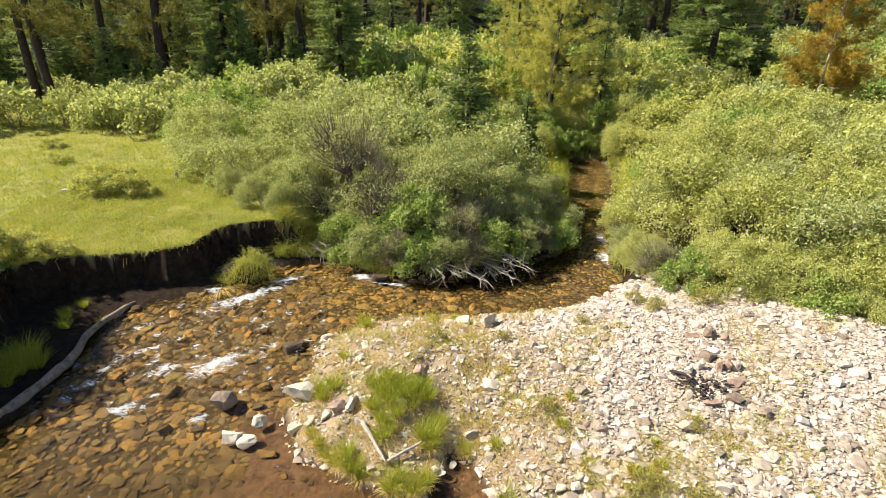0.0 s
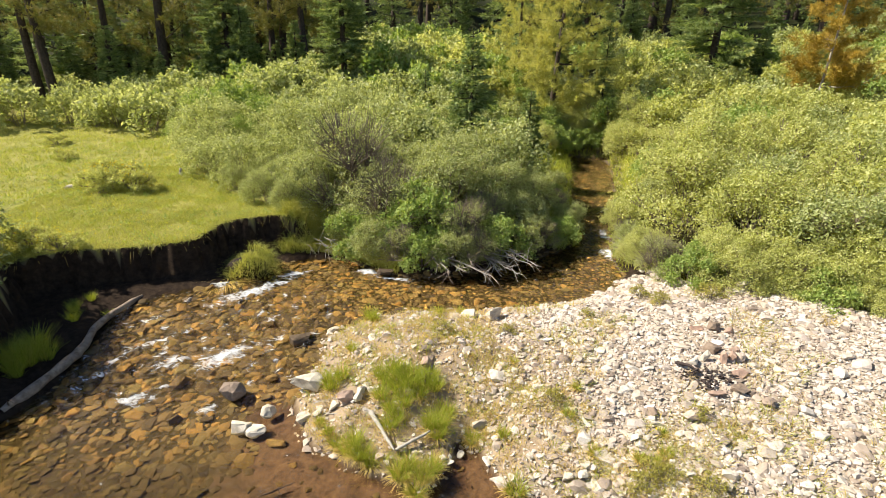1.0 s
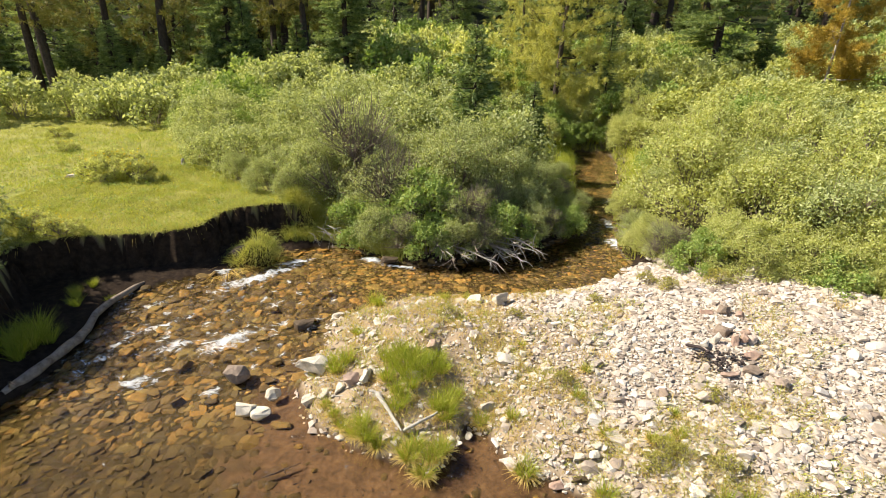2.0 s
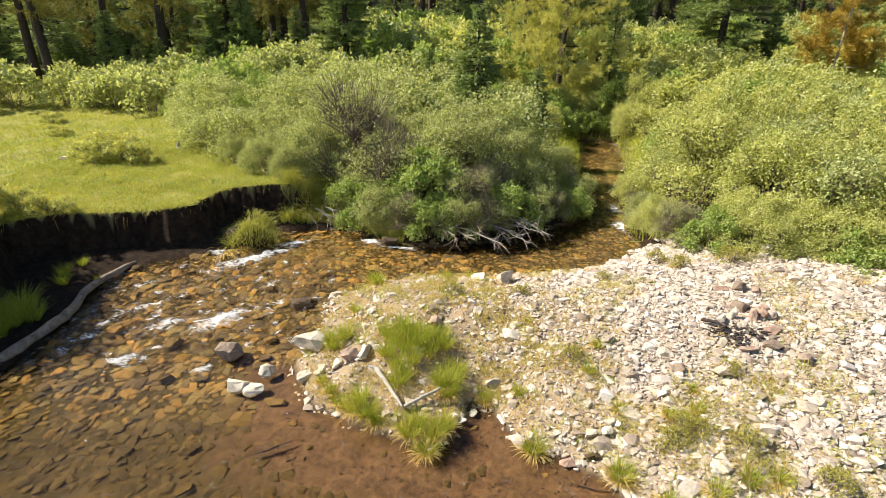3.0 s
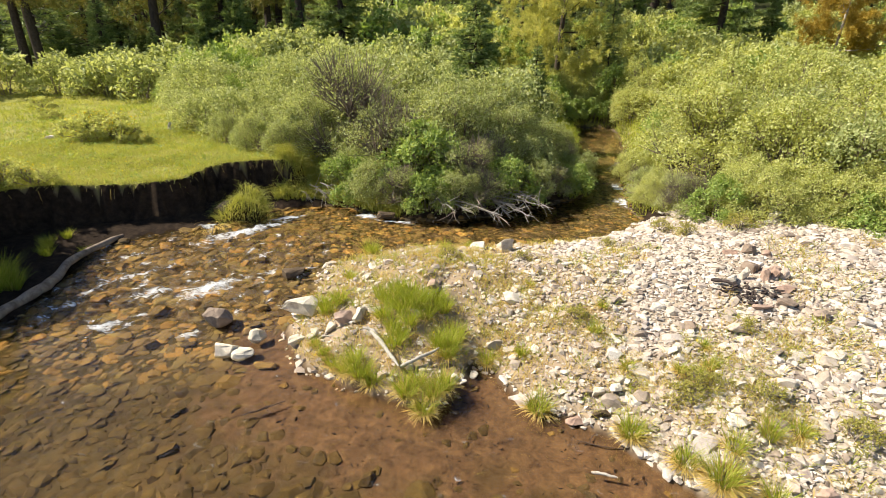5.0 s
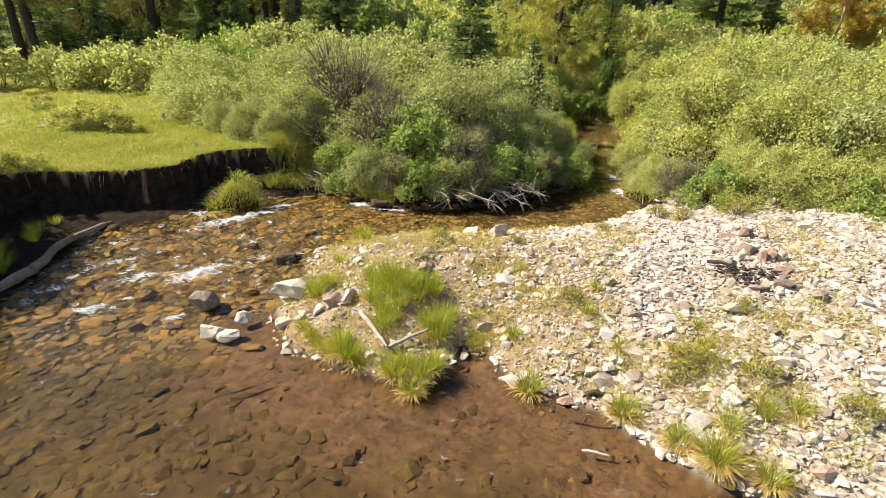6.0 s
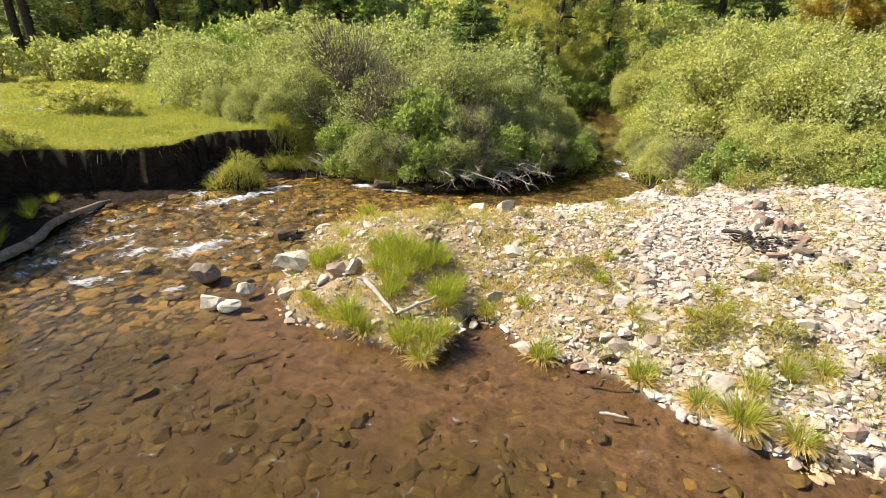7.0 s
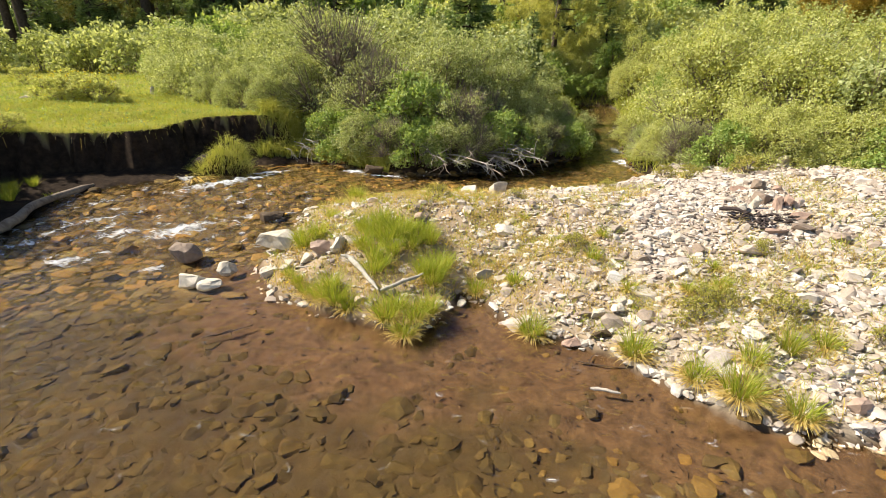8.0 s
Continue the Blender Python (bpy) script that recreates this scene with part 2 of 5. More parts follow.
WATER += [(1.36, 7.65), (0.46, 7.5), (-0.42, 7.47), (-0.9, 7.4), (-1.36, 7.2), (-1.7, 6.95), (-1.93, 6.6), (-1.92, 6.05), (-2.0, 5.6), (-2.0, 5.13), (-1.9, 4.88)]
# the western edge, out of view, is bent closer to shade the bank foot
TERRACE = [(-60, -20), (-9.5, 0.5), (-7.5, 2.2), (-6.3, 3.8), (-6.1, 4.8), (-6.35, 5.6), (-6.75, 6.3), (-7.15, 6.9), (-7.45, 7.4), (-7.0, 7.85), (-6.45, 8.1), (-6.0, 8.25), (-5.5, 8.42), (-5.1, 8.58), (-4.85, 8.75), (-4.78, 9.1), (-4.7, 9.5), (-4.4, 9.75), (-3.9, 9.95), (-3.3, 10.12), (-2.7, 10.22), (-2.2, 10.05),
           (-1.6, 9.5), (-0.9, 9.05), (0, 9.1), (0.8, 9.45), (1.5, 9.95), (2.3, 10.45), (2.9, 11.1), (3.15, 12.5), (3.65, 15.1), (4.45, 18.6), (4.85, 20.9), (6.8, 20.7), (6.5, 18.5),
           (5.5, 15.0), (4.3, 11.7), (3.9, 10.0), (3.9, 8.6), (4.1, 7.9), (4.9, 7.6), (5.63, 7.3), (6.1, 6.6), (6.6, 6.3), (9, 5.5), (14, 4), (60, 0), (170, 0), (170, 300), (-170, 300), (-170, -20)]


def water_level(x, y):
    return 0.2 * step(5.0, 8.4, y + 0.12 * (x + 3)) + 0.03 * np.maximum(0, y - 10.5)


def terrace_level(x, y):
    rise = 0.98 + 0.05 * np.clip(y - 9, -3, 4) + 0.018 * np.maximum(0, y - 13) + 0.06 * np.maximum(0, y - 30) + 0.22 * np.maximum(0, y - 42)
    hill = (0.20 * np.clip(x - 4.5, 0, 4) + 0.05 * np.maximum(0, x - 8.5)) * np.clip((y - 7.5) / 12.5, 0, 1.2) + 0.15 * np.clip(y - 13.5, 0, 14) * np.exp(-(((x + 2.5) / 6.5) ** 2)) * (1 - 0.6 * np.exp(-(((x - 4.7) / 1.6) ** 2)))
    hill = np.where(hill > 4, 4 + 0.3 * (hill - 4), hill)
    return rise + hill + 0.13 * np.clip(y - 21, 0, 11) * step(5, 8, x) + 0.05 * wavy(x, y, 3.5, 3) + 0.10 * wavy(x, y, 9, 4) * step(12, 20, y)


def land(x, y):
    """Height of the ground and the shares of its covers at plan points."""
    x, y = np.asarray(x, float), np.asarray(y, float)
    jx, jy = x + 0.05 * wavy(x, y, 0.5, 11), y + 0.05 * wavy(x, y, 0.5, 12)
    dw, dt = polygon_distance(jx, jy, WATER), polygon_distance(jx + 0.07 * wavy(x, y, 0.33, 13), jy + 0.06 * wavy(x, y, 0.24, 14), TERRACE)
    wl, tz = water_level(x, y), terrace_level(x, y)
    # gravel bar, rising from the shore
    bar = wl + 0.02 + 0.78 * (1 - np.exp(-np.maximum(dw, 0) / 1.8)) + 0.02 * wavy(x, y, 0.7, 5)
    # bed below the water
    shelf = step(-3.0, -2.3, x) * step(1.2, 2.6, y) * step(6.5, 5.0, y)
    deep = 0.05 + 0.24 * (1 - np.exp(np.minimum(dw, 0) / 1.1)) * (1 - 0.25 * shelf) * (1 - 0.45 * step(4.6, 5.6, y) * step(9, 8, y))
    bed = wl - deep * np.clip(-dw / 0.15, 0, 1) + 0.015 * wavy(x, y, 0.5, 6) * (1 - 0.8 * shelf)
    # cut bank: earth face under the turf, apron at its foot
    cut = step(-2.7, -3.5, x) * step(12, 10.5, y)
    out = np.maximum(dt, 0)
    face = np.where(out < 0.10, 0.58 * out / 0.10, 0.58 + 0.32 * (1 - np.exp(-(out - 0.10) / 0.3)))
    apron = np.maximum(tz - face + 0.02 * wavy(x, y, 0.45, 8) + 0.02 * wavy(x, y, 0.19, 9), wl + 0.01 + 0.25 * np.minimum(np.maximum(dw, 0), 0.5))
    low = np.where(cut > 0.5, apron, bar)
    # terrace edge without a cut: a low shore that climbs inland
    edge = np.where(x > 3.6, 0.12 + 0.22 * step(9.8, 8.0, y), 0.15)
    shore = wl + edge + (tz - wl - edge) * (1 - np.exp(np.minimum(dt, 0) / 1.3))
    top = cut * tz + (1 - cut) * np.minimum(shore, tz)
    z = np.where(dw < 0, bed, np.where(dt < 0, top, low))
    inside = dt < 0
    grass = np.where(inside, 1.0, 0.0) * step(0.0, 0.03, -dt)
    return z, dw, dt, grass, cut, shelf


def ground_z(x, y):
    return float(land(np.array([x]), np.array([y]))[0][0])


def spread(lo, hi, near, pitch, grow=1.16):
    core = np.arange(near[0], near[1] + pitch / 2, pitch)
    sides = []
    for edge, stop, sign in ((core[0], lo, -1), (core[-1], hi, 1)):
        v, s, out = edge, pitch, []
        while sign * (stop - v) > 0:
            s = min(s * grow, 12)
            v += sign * s
            out.append(v)
        sides.append(out)
    return np.array(sides[0][::-1] + list(core) + sides[1])


def grid_mesh(xs, ys):
    X, Y = np.meshgrid(xs, ys)
    nx, ny = len(xs), len(ys)
    i = np.arange((ny - 1) * nx).reshape(ny - 1, nx)[:, :-1].ravel()
    return X.ravel(), Y.ravel(), np.stack([i, i + 1, i + nx + 1, i + nx], 1)


gx, gy, gf = grid_mesh(spread(-165, 165, (-9.0, 7.5), 0.06), spread(-60, 280, (2.0, 11.0), 0.06))
gz, gdw, gdt, ggrass, gcut, gshelf = land(gx, gy)


def ground_material():
    m, nt, p, out = nodes_of("stream_bank_ground")

    def share(name):
        a = nt.nodes.new("ShaderNodeAttribute")
        a.attribute_name = name
        return a.outputs["Fac"]

    n1, n2, n3 = noise_of(nt, 1.3, 5), noise_of(nt, 9, 6, 0.7), noise_of(nt, 55, 5, 0.7)
    gravel = ramp(nt, n2, [(0.3, (0.20, 0.15, 0.10)), (0.5, (0.34, 0.275, 0.20)), (0.7, (0.45, 0.385, 0.29))])
    gravel = mixed(nt, math_of(nt, "MULTIPLY", n3, 0.5), gravel, (0.50, 0.44, 0.35))
    gravel = mixed(nt, share("soil"), gravel, ramp(nt, n2, [(0.3, (0.22, 0.16, 0.10)), (0.7, (0.46, 0.36, 0.25))]))
    turf = ramp(nt, n1, [(0.3, (0.18, 0.19, 0.045)), (0.5, (0.30, 0.29, 0.08)), (0.72, (0.42, 0.37, 0.14))])
    turf = mixed(nt, math_of(nt, "MULTIPLY", n3, 0.6), turf, (0.17, 0.18, 0.03))
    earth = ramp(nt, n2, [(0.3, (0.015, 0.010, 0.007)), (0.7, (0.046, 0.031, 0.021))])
    silt = ramp(nt, noise_of(nt, 8, 8, 0.8, 0.6), [(0.34, (0.030, 0.017, 0.010)), (0.47, (0.078, 0.046, 0.026)), (0.66, (0.135, 0.083, 0.044))])
    bed = ramp(nt, n2, [(0.25, (0.016, 0.012, 0.005)), (0.5, (0.045, 0.032, 0.011)), (0.75, (0.10, 0.068, 0.021))])
    olive = ramp(nt, noise_of(nt, 3.5, 6, 0.7, 0.5), [(0.3, (0.030, 0.021, 0.008)), (0.55, (0.055, 0.039, 0.014)), (0.75, (0.095, 0.066, 0.023))])
    # leaf litter tone, darkened to hold the shade under the bushes
    litter_shade = ramp(nt, n2, [(0.3, (0.030, 0.024, 0.012)), (0.7, (0.085, 0.075, 0.032))])
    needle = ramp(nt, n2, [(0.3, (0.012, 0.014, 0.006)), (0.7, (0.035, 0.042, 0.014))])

    def soft(name):
        return math_of(nt, "ADD", share(name), math_of(nt, "MULTIPLY", math_of(nt, "SUBTRACT", n2, 0.5), 0.35), True)

    c = gravel
    for name, colour in (("turf", turf), ("litter_shade", litter_shade), ("earth", earth), ("bed", bed), ("olive_silt", olive), ("silt", silt), ("forest", needle)):
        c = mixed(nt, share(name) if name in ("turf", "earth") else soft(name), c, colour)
    nt.links.new(c, p.inputs["Base Color"])
    p.inputs["Roughness"].default_value = 0.95
    p.inputs["Specular IOR Level"].default_value = 0.1
    bump(nt, p, math_of(nt, "ADD", n2, math_of(nt, "MULTIPLY", n3, 0.5)), 0.5, 0.03)
    return m


ground = new("ground", mesh_from("ground", np.stack([gx, gy, gz], 1), gf, ground_material(), True))
tagged(ground, "mountain stream banks of turf, bare earth and pale gravel", "ground", kind="structure")
CENTRE = [(-3.2, 10.45), (-2.1, 10.15), (-0.85, 9.3), (0.1, 9.25), (1.1, 9.85), (2.1, 10.7), (2.4, 12.5), (2.75, 16), (3.7, 20.9), (6, 21.8), (7, 27), (1, 30), (-6, 27), (-10, 19.5), (-9.0, 15.8), (-7.2, 13.8), (-5.6, 12.0), (-4.2, 11.0)]
EAST = [(3.95, 8.3), (4.8, 7.85), (5.7, 7.55), (6.35, 6.85), (7.3, 6.5), (13, 6.5), (24, 9), (27, 33), (8.5, 33), (7.6, 24), (6.7, 20.5), (7.1, 18), (6.1, 14.5), (4.85, 11.8), (4.3, 9.8)]
# where the bushes' shade is coloured into the ground, along with their litter
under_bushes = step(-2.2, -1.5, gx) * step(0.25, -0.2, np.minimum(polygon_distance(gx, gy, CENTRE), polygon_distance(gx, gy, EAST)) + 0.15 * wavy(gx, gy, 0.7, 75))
for key, value in (("turf", ggrass), ("litter_shade", under_bushes * ggrass), ("soil", step(2.3, 0.4, gx + 0.6 * wavy(gx, gy, 1.3, 72)) * 0.95), ("earth", np.where((gdt > -0.05) & ((gdw > 0) | ((gx < -2.6) & (gz > water_level(gx, gy) - 0.05))) & ((gx < -2.6) | (gy > 8.75)), 1.0, 0.0)), ("bed", np.where((gx < -2.4) & (gz > water_level(gx, gy) - 0.02), 0.0, step(0.06, -0.04, gdw))),
                   ("silt", gshelf * step(0.06, -0.02, gdw) * (1 - 0.75 * step(-0.5, -1.3, gdw + 0.25 * wavy(gx, gy, 0.5, 77)))),
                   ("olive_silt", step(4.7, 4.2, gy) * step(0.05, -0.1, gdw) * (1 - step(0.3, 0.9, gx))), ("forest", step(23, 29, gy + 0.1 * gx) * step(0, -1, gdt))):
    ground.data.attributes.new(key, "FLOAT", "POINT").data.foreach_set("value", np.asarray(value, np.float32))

# ---- water ----
wx, wy, wf = grid_mesh(np.concatenate([np.arange(-33, -9.0, 1.0), np.arange(-9.0, -3.5, 0.05), np.arange(-3.5, 2.4, 0.012), np.arange(2.4, 3.2, 0.02), np.arange(3.2, 7.0, 0.05), np.arange(7.0, 34, 1.0)]), np.concatenate([np.arange(-15, -1.0, 1.0), np.arange(-1.0, 1.2, 0.05), np.arange(1.2, 2.1, 0.03), np.arange(2.1, 4.4, 0.012), np.arange(4.4, 4.8, 0.02), np.arange(4.8, 21.0, 0.05)]))
wdw = polygon_distance(wx, wy, WATER)
riffle = step(4.9, 5.5, wy - 0.18 * (wx + 4)) * step(8.9, 8.2, wy + 0.15 * (wx + 4)) * step(-1.4, -2.4, wx)
pool = step(4.7, 4.0, wy) * step(-4.0, -2.2, wx) * (0.12 + 0.88 * step(-0.2, -0.75, wdw))
wz = water_level(wx, wy) + 0.003 * (1 - 0.8 * pool) * wavy(wx, wy, 0.35, 22) + pool * (0.0055 * (0.8 + 0.4 * wavy(wx, wy, 0.9, 29)) * ripples(wx, wy, 0.17, 28) + 0.0065 * np.maximum(0, 1 - 1.6 * np.abs(ripples(wx + 0.05 * wavy(wx, wy, 0.5, 30), wy, 0.36, 31))) ** 2) + riffle * (0.020 * wavy(wx, wy * 1.4, 0.40, 23) + 0.015 * wavy(wx, wy, 0.19, 24) + 0.006 * wavy(wx, wy, 0.11, 27))
FOAM = [(-3.36, 6.17, 0.42, 0.15, 42, 1.0), (-4.08, 6.02, 0.26, 0.12, 40, 0.85), (-4.16, 5.2, 0.24, 0.13, 30, 0.8), (-3.12, 5.06, 0.14, 0.10, 15, 0.75), (-4.95, 5.7, 0.22, 0.07, 40, 0.7), (-3.6, 8.08, 0.75, 0.13, 46, 1.0), (-3.08, 8.85, 0.34, 0.11, 30, 0.95), (-4.35, 8.35, 0.3, 0.09, 10, 0.95),
        (-1.6, 9.06, 0.24, 0.13, -25, 1.0), (-1.05, 8.76, 0.45, 0.05, -8, 0.85), (3.72, 10.3, 0.22, 0.30, 0, 0.95), (3.95, 11.6, 0.2, 0.3, 0, 0.75), (-4.6, 6.5, 0.4, 0.07, 35, 0.65), (-5.0, 7.1, 0.35, 0.06, 45, 0.65), (-3.0, 7.15, 0.2, 0.08, 40, 0.6)]
foam = 0 * wx
for fx, fy, a, b, turn, much in FOAM:
    c, s = math.cos(radians(turn)), math.sin(radians(turn))
    u, v = ((wx - fx) * c + (wy - fy) * s) / (1.15 * a), (-(wx - fx) * s + (wy - fy) * c) / (1.4 * b)
    foam = np.maximum(foam, much * np.exp(-(u * u + v * v) * 1.2))
wz = wz + foam * 0.03 * (0.6 + 0.4 * wavy(wx, wy, 0.12, 25))
foam = np.maximum(foam, 0.55 * riffle * step(0.15, 1.1, wavy(wx, wy * 1.5, 0.45, 26)))
keep = (wdw < 0.10)[wf].any(1)
used = np.unique(wf[keep])
lut = np.zeros(len(wx), np.int64)
lut[used] = np.arange(len(used))


def water_material():
    m, nt, p, out = nodes_of("clear_stream_water")
    n1, n2 = noise_of(nt, 6.0, 3, 0.5, 0.6), noise_of(nt, 24.0, 3, 0.55, 0.4)
    b = add(nt, "ShaderNodeBump", Strength=0.22, Distance=0.02)
    rough_water = nt.nodes.new("ShaderNodeAttribute")
    rough_water.attribute_name = "riffle"
    nt.links.new(math_of(nt, "ADD", 0.32, math_of(nt, "MULTIPLY", rough_water.outputs["Fac"], 1.1)), b.inputs["Strength"])
    nt.links.new(math_of(nt, "ADD", n1, math_of(nt, "MULTIPLY", n2, 0.4)), b.inputs["Height"])
    clear = add(nt, "ShaderNodeBsdfRefraction", IOR=1.33, Roughness=0.0)
    clear.inputs["Color"].default_value = (0.94, 0.88, 0.72, 1)
    nt.links.new(math_of(nt, "MULTIPLY", rough_water.outputs["Fac"], 0.16), clear.inputs["Roughness"])
    gloss = add(nt, "ShaderNodeBsdfGlossy", Roughness=0.03)
    fres = add(nt, "ShaderNodeFresnel", IOR=1.36)
    for n in (gloss, fres, clear):
        nt.links.new(b.outputs[0], n.inputs["Normal"])
    mix = nt.nodes.new("ShaderNodeMixShader")
    nt.links.new(fres.outputs[0], mix.inputs[0])
    nt.links.new(clear.outputs[0], mix.inputs[1])
    nt.links.new(gloss.outputs[0], mix.inputs[2])
    # white broken water
    a = nt.nodes.new("ShaderNodeAttribute")
    a.attribute_name = "foam"
    tc = nt.nodes.new("ShaderNodeTexCoord")
    along = add(nt, "ShaderNodeMapping", Rotation=(0, 0, radians(-38)), Scale=(0.6, 1.0, 1.0))
    drawn = add(nt, "ShaderNodeTexNoise", Scale=11.0, Detail=6.0, Roughness=0.62, Distortion=0.9)
    nt.links.new(tc.outputs["Object"], along.inputs["Vector"])
    nt.links.new(along.outputs[0], drawn.inputs["Vector"])
    torn = drawn.outputs["Fac"]
    cover = math_of(nt, "MULTIPLY", math_of(nt, "SUBTRACT", math_of(nt, "ADD", math_of(nt, "MULTIPLY", a.outputs["Fac"], 1.2), math_of(nt, "MULTIPLY", torn, 3.2)), 2.05), 1.15, True)
    white = add(nt, "ShaderNodeBsdfDiffuse", Roughness=0.8)
    white.inputs["Color"].default_value = (0.82, 0.84, 0.84, 1)
    top = nt.nodes.new("ShaderNodeMixShader")
    nt.links.new(math_of(nt, "MULTIPLY", cover, 0.9), top.inputs[0])
    nt.links.new(mix.outputs[0], top.inputs[1])
    nt.links.new(white.outputs[0], top.inputs[2])
    nt.links.new(top.outputs[0], out.inputs["Surface"])
    return m


water = new("water", mesh_from("water", np.stack([wx, wy, wz], 1)[used], lut[wf[keep]], water_material(), True))
water.visible_shadow = False  # lets the daylight down to the bed
tagged(water, "clear shallow amber stream with white riffles and a still pool", "stream", kind="structure")
for key, value in (("foam", foam), ("riffle", riffle)):
    water.data.attributes.new(key, "FLOAT", "POINT").data.foreach_set("value", value[used].astype(np.float32))

# ---- stones ----
def rock_shape(seed, points=13, flat=0.55):
    """A worn angular stone of unit width, as corners and triangles."""
    r = np.random.default_rng(seed)
    bm = bmesh.new()
    p = unit(r.normal(size=(points, 3))) * r.uniform(0.86, 1.0, (points, 1))
    p = np.sign(p) * np.abs(p) ** 0.8 * np.array([0.55, 0.42, 0.42 * flat])
    for q in p:
        bm.verts.new(q)
    hull = bmesh.ops.convex_hull(bm, input=bm.verts)
    bmesh.ops.delete(bm, geom=[g for g in hull["geom_interior"] if isinstance(g, bmesh.types.BMVert)], context="VERTS")
    bmesh.ops.triangulate(bm, faces=bm.faces)
    bm.verts.index_update()
    v, f = np.array([q.co for q in bm.verts]), np.array([[q.index for q in t.verts] for t in bm.faces])
    bm.free()
    return v, f


ROCKS = [rock_shape(100 + k, 15 + k % 6, 0.45 + 0.06 * (k % 6)) for k in range(12)]


def turned(v, scale, rz, tilt, r):
    m = np.array(Euler((r.normal(0, tilt), r.normal(0, tilt), rz)).to_matrix())
    return (v * scale) @ m.T


def scatter_points(n, box, test, gap, seed, tries=12):
    """Points of a box that pass the test, kept apart by a gap (grid hashed)."""
    r = np.random.default_rng(seed)
    got, cells = [], {}
    cand = np.stack([r.uniform(box[0], box[1], n * tries), r.uniform(box[2], box[3], n * tries)], 1)
    cand = cand[test(cand[:, 0], cand[:, 1])]
    for x, y in cand:
        k = (int(x // gap), int(y // gap))
        if all((x - a) ** 2 + (y - b) ** 2 > gap * gap for i in (-1, 0, 1) for j in (-1, 0, 1) for a, b in cells.get((k[0] + i, k[1] + j), ())):
            cells.setdefault(k, []).append((x, y))
            got.append((x, y))
            if len(got) >= n:
                break
    return np.array(got)



# ---- plants ----
def facing_leaves(at, normal, length, width, rng, lift=0.45):
    """Pointed leaves that lie over a rounded clump, their faces turned roughly outwards."""
    n = unit(normal + rng.normal(0, 0.42, at.shape))
    way = np.cross(n, unit(rng.normal(size=at.shape)))
    way = unit(unit(way) + lift * n + np.array([0, 0, 0.15]))
    side = unit(np.cross(way, n))
    up = np.cross(side, way)
    L, W = np.broadcast_to(length, len(at))[:, None], np.broadcast_to(width, len(at))[:, None]
    mid = at + way * L * 0.45 + up * W * 0.2
    v = np.stack([at, mid - side * W * 0.5, at + way * L, mid + side * W * 0.5], 1)
    return v.reshape(-1, 3), np.arange(4 * len(at)).reshape(-1, 4)


